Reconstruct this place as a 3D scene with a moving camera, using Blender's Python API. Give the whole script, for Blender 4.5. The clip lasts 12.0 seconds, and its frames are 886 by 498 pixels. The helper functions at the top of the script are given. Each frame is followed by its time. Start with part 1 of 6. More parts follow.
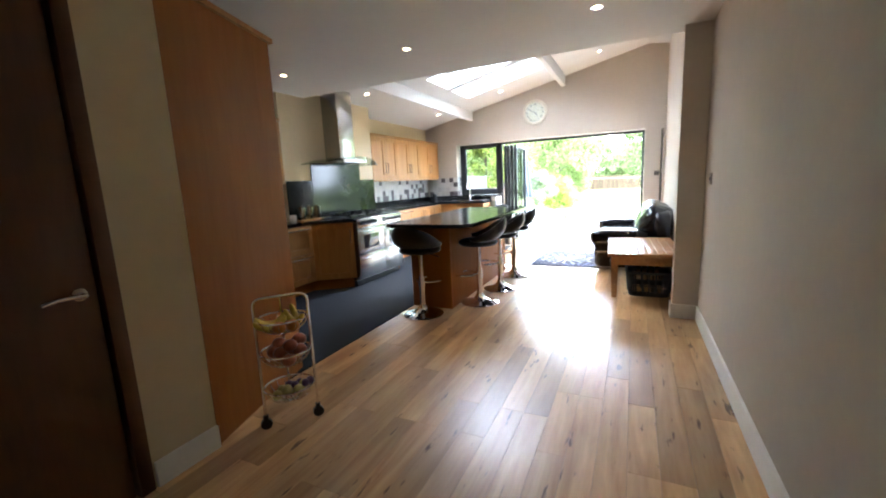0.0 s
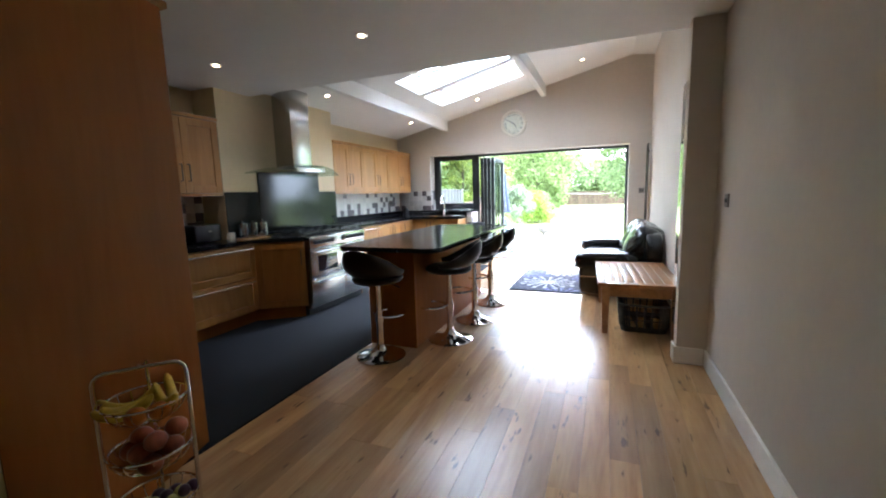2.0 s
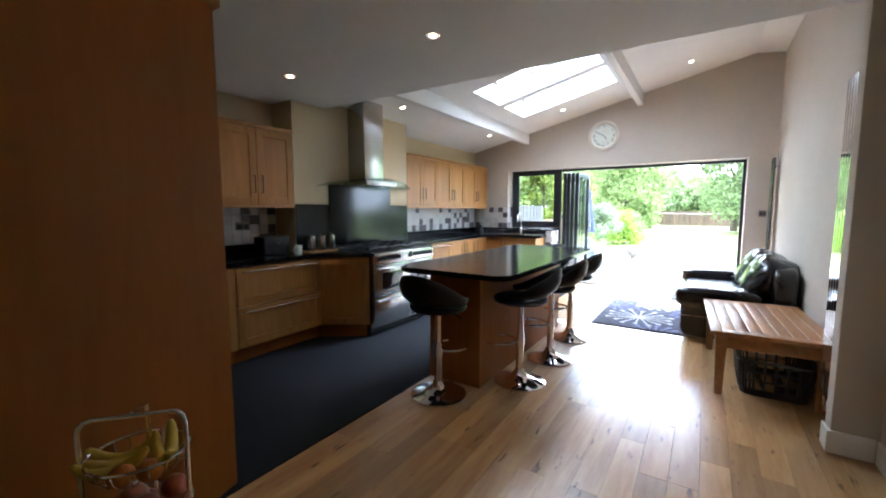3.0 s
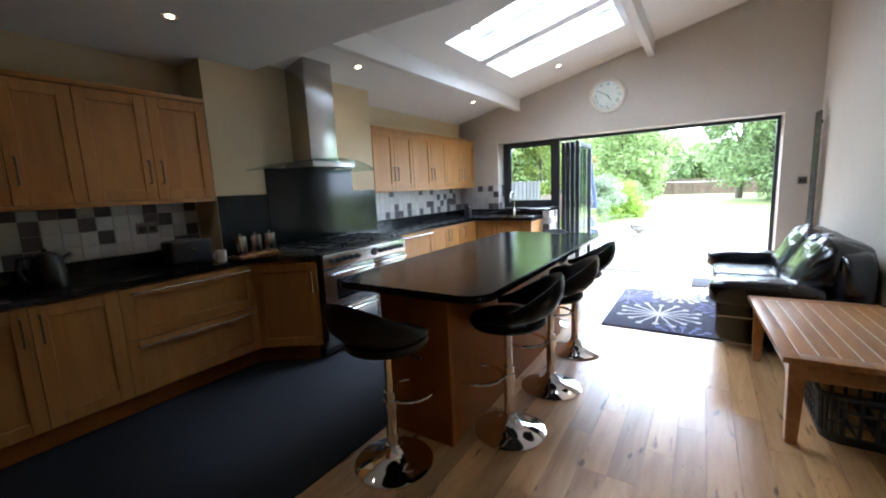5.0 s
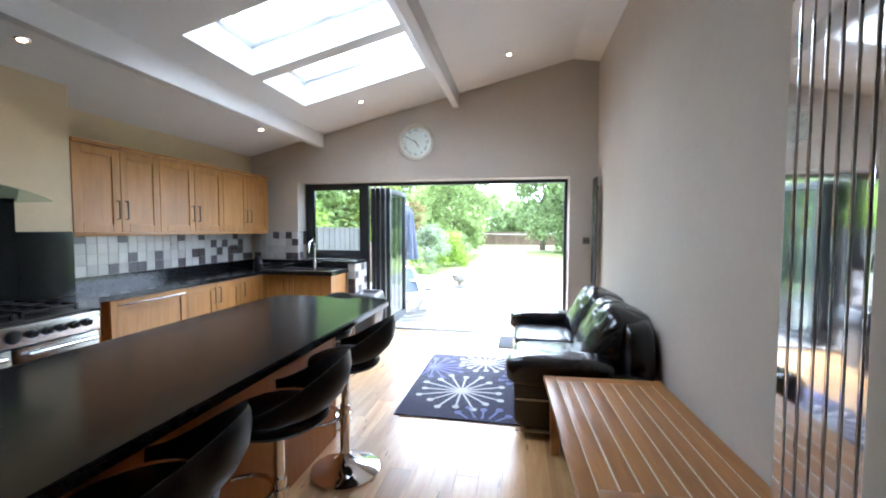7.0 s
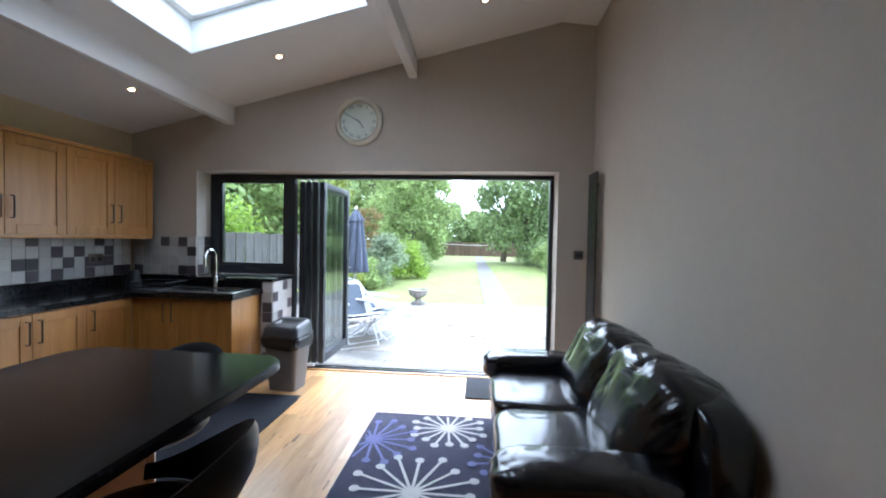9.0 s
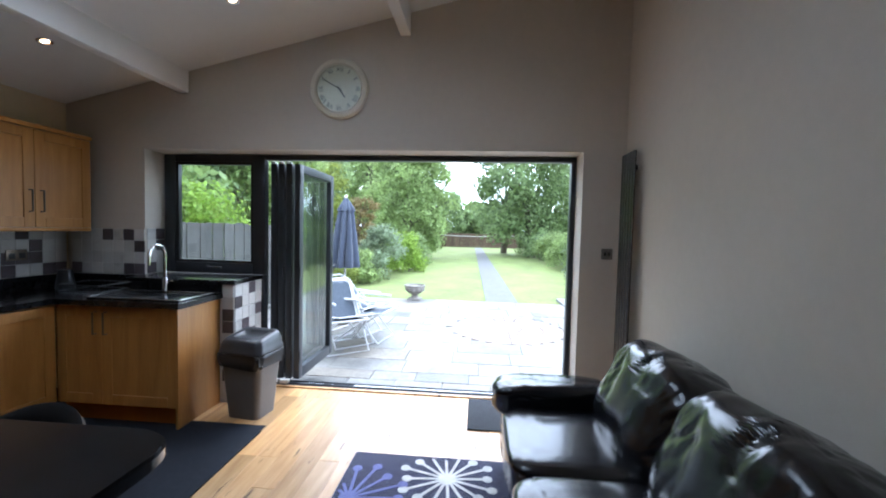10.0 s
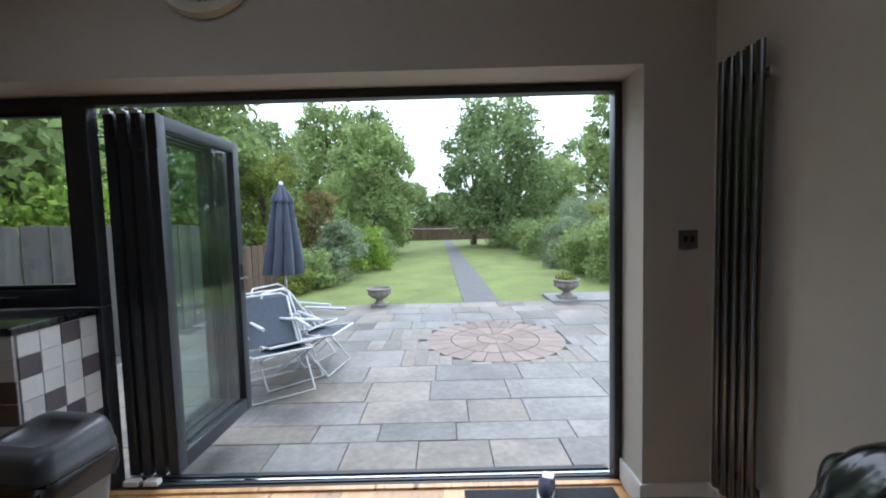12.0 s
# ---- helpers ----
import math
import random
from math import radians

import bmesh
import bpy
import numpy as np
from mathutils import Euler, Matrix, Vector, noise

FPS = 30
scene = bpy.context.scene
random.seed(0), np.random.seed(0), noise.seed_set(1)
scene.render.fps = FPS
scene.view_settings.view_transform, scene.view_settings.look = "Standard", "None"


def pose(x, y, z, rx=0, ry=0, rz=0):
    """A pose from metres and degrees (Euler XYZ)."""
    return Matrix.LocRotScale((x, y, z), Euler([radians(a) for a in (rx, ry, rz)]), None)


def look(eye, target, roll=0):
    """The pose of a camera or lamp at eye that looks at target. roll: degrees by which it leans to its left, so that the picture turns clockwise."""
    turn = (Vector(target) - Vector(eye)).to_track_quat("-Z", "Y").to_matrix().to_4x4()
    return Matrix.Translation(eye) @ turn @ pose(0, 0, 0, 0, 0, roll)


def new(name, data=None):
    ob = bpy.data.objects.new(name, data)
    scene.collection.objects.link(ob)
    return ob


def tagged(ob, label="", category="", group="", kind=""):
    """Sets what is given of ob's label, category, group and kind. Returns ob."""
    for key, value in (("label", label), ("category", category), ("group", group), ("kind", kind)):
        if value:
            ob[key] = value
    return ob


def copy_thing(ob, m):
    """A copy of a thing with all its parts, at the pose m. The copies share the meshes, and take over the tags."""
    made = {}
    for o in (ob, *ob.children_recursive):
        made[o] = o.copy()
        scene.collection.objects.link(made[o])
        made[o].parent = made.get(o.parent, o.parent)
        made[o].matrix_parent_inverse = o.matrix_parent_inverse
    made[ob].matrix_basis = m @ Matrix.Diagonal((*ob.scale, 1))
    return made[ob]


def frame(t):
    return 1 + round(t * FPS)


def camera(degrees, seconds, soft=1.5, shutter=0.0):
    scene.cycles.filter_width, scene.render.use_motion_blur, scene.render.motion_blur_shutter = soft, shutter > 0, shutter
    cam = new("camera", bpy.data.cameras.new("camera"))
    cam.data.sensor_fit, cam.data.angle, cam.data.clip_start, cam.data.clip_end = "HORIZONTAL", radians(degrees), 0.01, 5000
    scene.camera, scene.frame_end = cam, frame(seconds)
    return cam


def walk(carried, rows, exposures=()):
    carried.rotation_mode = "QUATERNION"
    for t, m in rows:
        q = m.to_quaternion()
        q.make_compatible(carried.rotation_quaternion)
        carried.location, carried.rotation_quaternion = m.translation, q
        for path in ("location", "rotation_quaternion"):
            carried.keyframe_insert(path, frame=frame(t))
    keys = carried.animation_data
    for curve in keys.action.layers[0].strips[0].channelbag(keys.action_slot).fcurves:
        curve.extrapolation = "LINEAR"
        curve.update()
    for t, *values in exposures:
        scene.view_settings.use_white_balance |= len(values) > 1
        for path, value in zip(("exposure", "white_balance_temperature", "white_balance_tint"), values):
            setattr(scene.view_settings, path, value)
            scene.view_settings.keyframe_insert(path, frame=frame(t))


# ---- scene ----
cam = camera(95.6, 12.0, soft=2.0)
PATH = [
    (0, (-0.148, -8.386, 1.317), (-0.998, -6.605, 0.991), -2.7),
    (0.5, (-0.184, -8.219, 1.32), (-1.045, -6.438, 1.026), -1.6),
    (1, (-0.193, -8.077, 1.325), (-1.108, -6.328, 1.0), -0.6),
    (1.5, (-0.275, -7.899, 1.334), (-1.101, -6.098, 1.064), -1.9),
    (2, (-0.323, -7.723, 1.341), (-1.072, -5.888, 1.07), -1.6),
    (2.5, (-0.368, -7.496, 1.356), (-1.31, -5.75, 1.107), -0.1),
    (3, (-0.455, -7.316, 1.369), (-1.542, -5.648, 1.173), 0.0),
    (3.2, (-0.498, -7.235, 1.373), (-1.574, -5.558, 1.196), -1.4),
    (4.8, (-0.745, -6.472, 1.409), (-1.938, -4.889, 1.134), -2.2),
    (5, (-0.747, -6.37, 1.407), (-1.827, -4.715, 1.108), -2.6),
    (5.5, (-0.695, -6.087, 1.395), (-1.626, -4.341, 1.106), 0.2),
    (6, (-0.64, -5.849, 1.395), (-1.306, -3.989, 1.085), 1.1),
    (6.5, (-0.634, -5.563, 1.427), (-0.94, -3.597, 1.223), -0.9),
    (7, (-0.599, -5.278, 1.447), (-0.971, -3.315, 1.35), 0.1),
    (7.2, (-0.591, -5.166, 1.448), (-0.991, -3.208, 1.362), 2.1),
    (8.8, (-0.733, -4.126, 1.432), (-0.94, -2.137, 1.382), 1.1),
    (9, (-0.745, -3.998, 1.432), (-0.92, -2.006, 1.387), 1.1),
    (9.5, (-0.789, -3.668, 1.458), (-0.852, -1.67, 1.391), -0.2),
    (10, (-0.803, -3.294, 1.466), (-0.972, -1.304, 1.374), 1.4),
    (10.5, (-0.87, -2.945, 1.436), (-0.923, -0.948, 1.359), 1.3),
    (11, (-0.866, -2.608, 1.426), (-0.917, -0.614, 1.283), 0.4),
    (11.5, (-0.85, -2.249, 1.406), (-0.957, -0.257, 1.262), 1.2),
    (12, (-0.909, -1.88, 1.411), (-0.919, 0.116, 1.286), -1.5),
]
EXPOSURE = [(0, 3.75, 5550, 10), (1.5, 3.22, 5450, 10), (2.5, 3.1, 5350, 10), (5.5, 2.68, 5300, 10), (7.2, 2.55, 5300, 10), (9, 1.55, 5250, 10), (10, 1.28, 5250, 10), (11, 1.05, 5400, 10), (11.5, 0.7, 5450, 10), (12, 0.15, 5550, 10)]
walk(cam, [(t, look(e, g, r)) for t, e, g, r in PATH], EXPOSURE)

# ---- light of the place ----
world = bpy.data.worlds.new("sky")
scene.world = world
world.use_nodes = True
wn = world.node_tree
sky = wn.nodes.new("ShaderNodeTexSky")
sky.sky_type = "NISHITA"
sky.sun_disc = False
sky.sun_elevation = radians(52)
sky.sun_rotation = radians(-20)
sky.air_density, sky.dust_density, sky.ozone_density = 1.0, 4.0, 1.0
wn.nodes["Background"].inputs["Strength"].default_value = 0.15
wmix = wn.nodes.new("ShaderNodeMix")
wmix.data_type = "RGBA"
wmix.inputs[0].default_value = 0.75
wmix.inputs[7].default_value = (21.0, 22.0, 23.0, 1)
wn.links.new(sky.outputs[0], wmix.inputs[6])
wn.links.new(wmix.outputs[2], wn.nodes["Background"].inputs["Color"])

sun_data = bpy.data.lights.new("sun", "SUN")
sun_data.energy, sun_data.angle, sun_data.color = 1.5, radians(30), (1.0, 0.96, 0.9)
sun = new("sun", sun_data)
sun.matrix_world = look((3, 12, 20), (0, 0, 0))

LAMP_W = 0.9


# ---- small tools ----
def rand(a, b):
    return random.uniform(a, b)


def box(bm, x0, x1, y0, y1, z0, z1, bevel=0.0, seg=2):
    """A box between two corners, its edges rounded."""
    m = Matrix.Translation(((x0 + x1) / 2, (y0 + y1) / 2, (z0 + z1) / 2)) @ Matrix.Diagonal((abs(x1 - x0), abs(y1 - y0), abs(z1 - z0), 1))
    r = bmesh.ops.create_cube(bm, size=1, matrix=m)
    if bevel:
        edges = list({e for v in r["verts"] for e in v.link_edges})
        bmesh.ops.bevel(bm, geom=edges, offset=bevel, segments=seg, profile=0.6, affect="EDGES")
    return bm


def bx(*a, **k):
    return box(bmesh.new(), *a, **k)


def cyl(bm, p, q, r0, r1=None, n=20, caps=True):
    """A round bar from p to q."""
    p, q = Vector(p), Vector(q)
    d = q - p
    m = Matrix.Translation((p + q) / 2) @ d.to_track_quat("Z", "Y").to_matrix().to_4x4()
    bmesh.ops.create_cone(bm, cap_ends=caps, segments=n, radius1=r0, radius2=r0 if r1 is None else r1, depth=d.length, matrix=m)
    return bm


def lathe(bm, prof, n=28, at=(0, 0, 0)):
    """Turns a profile of (radius, height) about the upright axis."""
    rings = []
    for r, z in prof:
        rings.append([bm.verts.new((at[0] + r * math.cos(a), at[1] + r * math.sin(a), at[2] + z)) for a in (2 * math.pi * i / n for i in range(n))])
    for a, b in zip(rings, rings[1:]):
        for i in range(n):
            bm.faces.new((a[i], a[(i + 1) % n], b[(i + 1) % n], b[i]))
    if prof[0][0] > 1e-4:
        bm.faces.new(rings[0][::-1])
    if prof[-1][0] > 1e-4:
        bm.faces.new(rings[-1])
    return bm


def sweep(bm, pts, r, n=8, closed=False):
    """A bent round rod through the points."""
    pts = [Vector(p) for p in pts]
    rings, count = [], len(pts)
    up = None
    for i, p in enumerate(pts):
        a = pts[i - 1] if i or closed else p
        b = pts[(i + 1) % count] if i < count - 1 or closed else p
        d = (b - a).normalized()
        if up is None:
            up = Vector((0, 0, 1)) if abs(d.z) < 0.9 else Vector((1, 0, 0))
        s = d.cross(up).normalized()
        up = s.cross(d).normalized()
        rings.append([bm.verts.new(p + r * (math.cos(t) * s + math.sin(t) * up)) for t in (2 * math.pi * k / n for k in range(n))])
    for i in range(count if closed else count - 1):
        a, b = rings[i], rings[(i + 1) % count]
        for k in range(n):
            bm.faces.new((a[k], a[(k + 1) % n], b[(k + 1) % n], b[k]))
    if not closed:
        bm.faces.new(rings[0][::-1])
        bm.faces.new(rings[-1])
    return bm


def arc(c, r, a0, a1, n, axis="z"):
    """Points on an arc round c, in degrees."""
    out = []
    for i in range(n + 1):
        a = radians(a0 + (a1 - a0) * i / n)
        u, v = r * math.cos(a), r * math.sin(a)
        out.append({"z": (c[0] + u, c[1] + v, c[2]), "y": (c[0] + u, c[1], c[2] + v), "x": (c[0], c[1] + u, c[2] + v)}[axis])
    return out


def prism(bm, poly, z0, z1):
    """An upright block over a polygon of (x, y)."""
    lo = [bm.verts.new((x, y, z0)) for x, y in poly]
    hi = [bm.verts.new((x, y, z1)) for x, y in poly]
    n = len(poly)
    bm.faces.new(lo[::-1])
    bm.faces.new(hi)
    for i in range(n):
        bm.faces.new((lo[i], lo[(i + 1) % n], hi[(i + 1) % n], hi[i]))
    bmesh.ops.recalc_face_normals(bm, faces=bm.faces)
    return bm


def blob(bm, c, size, sub=3, jitter=0.0, power=1.0):
    """A cushion: a ball pressed towards a box."""
    r = bmesh.ops.create_icosphere(bm, subdivisions=sub, radius=1)
    for v in r["verts"]:
        p = v.co.copy()
        if power != 1.0:
            p = Vector([math.copysign(abs(q) ** power, q) for q in p])
        k = 1 + jitter * noise.noise(p * 2.3 + Vector(c) * 3)
        v.co = Vector((c[0] + p.x * size[0] * k, c[1] + p.y * size[1] * k, c[2] + p.z * size[2] * k))
    return bm


def mesh_of(name, bm, mat, smooth=True):
    me = bpy.data.meshes.new(name)
    bmesh.ops.recalc_face_normals(bm, faces=bm.faces)
    bm.to_mesh(me)
    bm.free()
    me.materials.append(mat)
    if smooth:
        me.polygons.foreach_set("use_smooth", [True] * len(me.polygons))
        me.set_sharp_from_angle(angle=radians(38))
    return me


def solid(name, bm, mat, label="", category="", group="", kind="", smooth=True):
    """A mesh that is a thing or a piece of the setting."""
    return tagged(new(name, mesh_of(name, bm, mat, smooth)), label, category, group, kind)


def thing(name, at, label, category, group="", rz=0.0):
    ob = new(name)
    ob.empty_display_size = 0.1
    ob.matrix_basis = pose(*at, 0, 0, rz)
    return tagged(ob, label, category, group)


def part(name, bm, mat, parent, label="", smooth=True):
    """A mesh of its own under a thing or a part, in that thing's own frame."""
    ob = new(name, mesh_of(name, bm, mat, smooth))
    ob.parent = parent
    if label:
        ob["label"] = label
    return ob


# ---- materials ----
def material(name, color, rough=0.5, metal=0.0, var=0.15, scale=6.0, bump=0.0, bump_scale=60.0, per_object=0.0, stretch=(1, 1, 1), spec=0.5, coat=0.0, trans=0.0, ior=1.45, rough_var=0.1, island=0.0, hue=(1, 1, 1), sheen=0.0):
    """A surface with variation at two scales, relief and uneven gloss."""
    m = bpy.data.materials.new(name)
    m.use_nodes = True
    nt = m.node_tree
    b = nt.nodes["Principled BSDF"]
    b.inputs["Metallic"].default_value = metal
    b.inputs["Specular IOR Level"].default_value = spec
    b.inputs["Coat Weight"].default_value = coat
    b.inputs["Coat Roughness"].default_value = 0.12
    b.inputs["Transmission Weight"].default_value = trans
    b.inputs["Sheen Weight"].default_value = sheen
    b.inputs["IOR"].default_value = ior
    tc = nt.nodes.new("ShaderNodeTexCoord")
    mp = nt.nodes.new("ShaderNodeMapping")
    mp.inputs["Scale"].default_value = stretch
    nt.links.new(tc.outputs["Object"], mp.inputs["Vector"])
    n1 = nt.nodes.new("ShaderNodeTexNoise")
    n1.inputs["Scale"].default_value, n1.inputs["Detail"].default_value = scale, 6
    n2 = nt.nodes.new("ShaderNodeTexNoise")
    n2.inputs["Scale"].default_value, n2.inputs["Detail"].default_value = scale * 9, 4
    for n in (n1, n2):
        nt.links.new(mp.outputs[0], n.inputs["Vector"])
    add = nt.nodes.new("ShaderNodeMath")
    add.operation = "MULTIPLY_ADD"
    nt.links.new(n2.outputs[0], add.inputs[0])
    add.inputs[1].default_value = 0.5
    nt.links.new(n1.outputs[0], add.inputs[2])
    ramp = nt.nodes.new("ShaderNodeMapRange")
    ramp.inputs[1].default_value, ramp.inputs[2].default_value = 0.45, 1.05
    ramp.inputs[3].default_value, ramp.inputs[4].default_value = 1 - var, 1 + var
    nt.links.new(add.outputs[0], ramp.inputs[0])
    value = ramp.outputs[0]
    if per_object or island:
        src = nt.nodes.new("ShaderNodeObjectInfo").outputs["Random"] if per_object else nt.nodes.new("ShaderNodeNewGeometry").outputs["Random Per Island"]
        k = per_object or island
        r2 = nt.nodes.new("ShaderNodeMapRange")
        r2.inputs[3].default_value, r2.inputs[4].default_value = 1 - k, 1 + k
        nt.links.new(src, r2.inputs[0])
        mul = nt.nodes.new("ShaderNodeMath")
        mul.operation = "MULTIPLY"
        nt.links.new(value, mul.inputs[0])
        nt.links.new(r2.outputs[0], mul.inputs[1])
        value = mul.outputs[0]
        shift = nt.nodes.new("ShaderNodeVectorMath")
        shift.operation = "SCALE"
        shift.inputs[0].default_value = (17, 31, 23)
        nt.links.new(src, shift.inputs["Scale"])
        nt.links.new(shift.outputs[0], mp.inputs["Location"])
    vm = nt.nodes.new("ShaderNodeVectorMath")
    vm.operation = "SCALE"
    vm.inputs[0].default_value = color
    nt.links.new(value, vm.inputs["Scale"])
    nt.links.new(vm.outputs[0], b.inputs["Base Color"])
    rr = nt.nodes.new("ShaderNodeMapRange")
    rr.inputs[3].default_value, rr.inputs[4].default_value = max(0.0, rough - rough_var * rough), min(1.0, rough + rough_var * rough)
    nt.links.new(n1.outputs[0], rr.inputs[0])
    nt.links.new(rr.outputs[0], b.inputs["Roughness"])
    if bump:
        n3 = nt.nodes.new("ShaderNodeTexNoise")
        n3.inputs["Scale"].default_value, n3.inputs["Detail"].default_value = bump_scale, 5
        nt.links.new(mp.outputs[0], n3.inputs["Vector"])
        bp = nt.nodes.new("ShaderNodeBump")
        bp.inputs["Strength"].default_value, bp.inputs["Distance"].default_value = bump, 0.01
        nt.links.new(n3.outputs[0], bp.inputs["Height"])
        nt.links.new(bp.outputs[0], b.inputs["Normal"])
    return m


def wood(name, light, dark, grain=(14, 1.1, 14), rough=0.35, per_object=0.0, knots=0.0, coat=0.0, knot_color=(0.07, 0.035, 0.015), bump=0.15, spec=0.5, coat_rough=0.15):
    """Wood with grain drawn along one axis, tone from piece to piece, and knots."""
    m = bpy.data.materials.new(name)
    m.use_nodes = True
    nt = m.node_tree
    b = nt.nodes["Principled BSDF"]
    b.inputs["Coat Weight"].default_value = coat
    b.inputs["Coat Roughness"].default_value = coat_rough
    b.inputs["Specular IOR Level"].default_value = spec
    tc = nt.nodes.new("ShaderNodeTexCoord")
    info = nt.nodes.new("ShaderNodeObjectInfo")
    off = nt.nodes.new("ShaderNodeVectorMath")
    off.operation = "SCALE"
    off.inputs[0].default_value = (13, 29, 7)
    nt.links.new(info.outputs["Random"], off.inputs["Scale"])
    pos = nt.nodes.new("ShaderNodeVectorMath")
    pos.operation = "ADD"
    nt.links.new(tc.outputs["Object"], pos.inputs[0])
    nt.links.new(off.outputs[0], pos.inputs[1])
    mp = nt.nodes.new("ShaderNodeMapping")
    mp.inputs["Scale"].default_value = grain
    nt.links.new(pos.outputs[0], mp.inputs["Vector"])
    n1 = nt.nodes.new("ShaderNodeTexNoise")
    n1.inputs["Scale"].default_value, n1.inputs["Detail"].default_value, n1.inputs["Distortion"].default_value = 1.0, 8, 1.2
    nt.links.new(mp.outputs[0], n1.inputs["Vector"])
    n2 = nt.nodes.new("ShaderNodeTexNoise")
    n2.inputs["Scale"].default_value, n2.inputs["Detail"].default_value = 7.0, 5
    nt.links.new(mp.outputs[0], n2.inputs["Vector"])
    mixf = nt.nodes.new("ShaderNodeMath")
    mixf.operation = "MULTIPLY_ADD"
    nt.links.new(n2.outputs[0], mixf.inputs[0])
    mixf.inputs[1].default_value = 0.35
    nt.links.new(n1.outputs[0], mixf.inputs[2])
    rng = nt.nodes.new("ShaderNodeMapRange")
    rng.inputs[1].default_value, rng.inputs[2].default_value = 0.42, 0.95
    nt.links.new(mixf.outputs[0], rng.inputs[0])
    mix = nt.nodes.new("ShaderNodeMix")
    mix.data_type = "RGBA"
    mix.inputs[6].default_value, mix.inputs[7].default_value = (*light, 1), (*dark, 1)
    nt.links.new(rng.outputs[0], mix.inputs[0])
    col = mix.outputs[2]
    if per_object:
        r2 = nt.nodes.new("ShaderNodeMapRange")
        r2.inputs[3].default_value, r2.inputs[4].default_value = 1 - per_object, 1 + per_object
        nt.links.new(info.outputs["Random"], r2.inputs[0])
        sc = nt.nodes.new("ShaderNodeVectorMath")
        sc.operation = "SCALE"
        nt.links.new(col, sc.inputs[0])
        nt.links.new(r2.outputs[0], sc.inputs["Scale"])
        col = sc.outputs[0]
    if knots:
        kp = nt.nodes.new("ShaderNodeMapping")
        kp.inputs["Scale"].default_value = (15.0, 3.0, 15.0)
        nt.links.new(pos.outputs[0], kp.inputs["Vector"])
        vo = nt.nodes.new("ShaderNodeTexNoise")
        vo.inputs["Scale"].default_value, vo.inputs["Detail"].default_value = 1.5, 3
        nt.links.new(kp.outputs[0], vo.inputs["Vector"])
        kr = nt.nodes.new("ShaderNodeMapRange")
        kr.inputs[1].default_value, kr.inputs[2].default_value = 0.645, 0.72
        kr.inputs[4].default_value = knots
        nt.links.new(vo.outputs[0], kr.inputs[0])
        km = nt.nodes.new("ShaderNodeMix")
        km.data_type = "RGBA"
        nt.links.new(kr.outputs[0], km.inputs[0])
        nt.links.new(col, km.inputs[6])
        km.inputs[7].default_value = (*knot_color, 1)
        col = km.outputs[2]
    nt.links.new(col, b.inputs["Base Color"])
    rr = nt.nodes.new("ShaderNodeMapRange")
    rr.inputs[3].default_value, rr.inputs[4].default_value = rough * 0.8, rough * 1.25
    nt.links.new(n2.outputs[0], rr.inputs[0])
    nt.links.new(rr.outputs[0], b.inputs["Roughness"])
    bp = nt.nodes.new("ShaderNodeBump")
    bp.inputs["Strength"].default_value, bp.inputs["Distance"].default_value = bump, 0.004
    nt.links.new(mixf.outputs[0], bp.inputs["Height"])
    nt.links.new(bp.outputs[0], b.inputs["Normal"])
    return m


def glowing(name, color, strength):
    m = bpy.data.materials.new(name)
    m.use_nodes = True
    b = m.node_tree.nodes["Principled BSDF"]
    b.inputs["Base Color"].default_value = (*color, 1)
    b.inputs["Emission Color"].default_value = (*color, 1)
    b.inputs["Emission Strength"].default_value = strength
    return m


def clear_glass(name, tint=(0.95, 0.98, 0.97), gloss=0.12):
    """Thin window glass: mostly clear, with a mirror sheen."""
    m = bpy.data.materials.new(name)
    m.use_nodes = True
    nt = m.node_tree
    nt.nodes.remove(nt.nodes["Principled BSDF"])
    tr = nt.nodes.new("ShaderNodeBsdfTransparent")
    tr.inputs[0].default_value = (*tint, 1)
    gl = nt.nodes.new("ShaderNodeBsdfGlossy")
    gl.inputs["Roughness"].default_value = 0.01
    lw = nt.nodes.new("ShaderNodeLayerWeight")
    lw.inputs["Blend"].default_value = 0.5
    pw = nt.nodes.new("ShaderNodeMath")
    pw.operation = "POWER"
    nt.links.new(lw.outputs["Facing"], pw.inputs[0])
    pw.inputs[1].default_value = 4.0
    fr = nt.nodes.new("ShaderNodeMath")
    fr.operation = "MULTIPLY_ADD"
    nt.links.new(pw.outputs[0], fr.inputs[0])
    fr.inputs[1].default_value = 0.7
    fr.inputs[2].default_value = gloss * 0.25
    mx = nt.nodes.new("ShaderNodeMixShader")
    nt.links.new(fr.outputs[0], mx.inputs[0])
    nt.links.new(tr.outputs[0], mx.inputs[1])
    nt.links.new(gl.outputs[0], mx.inputs[2])
    nt.links.new(mx.outputs[0], nt.nodes["Material Output"].inputs["Surface"])
    return m


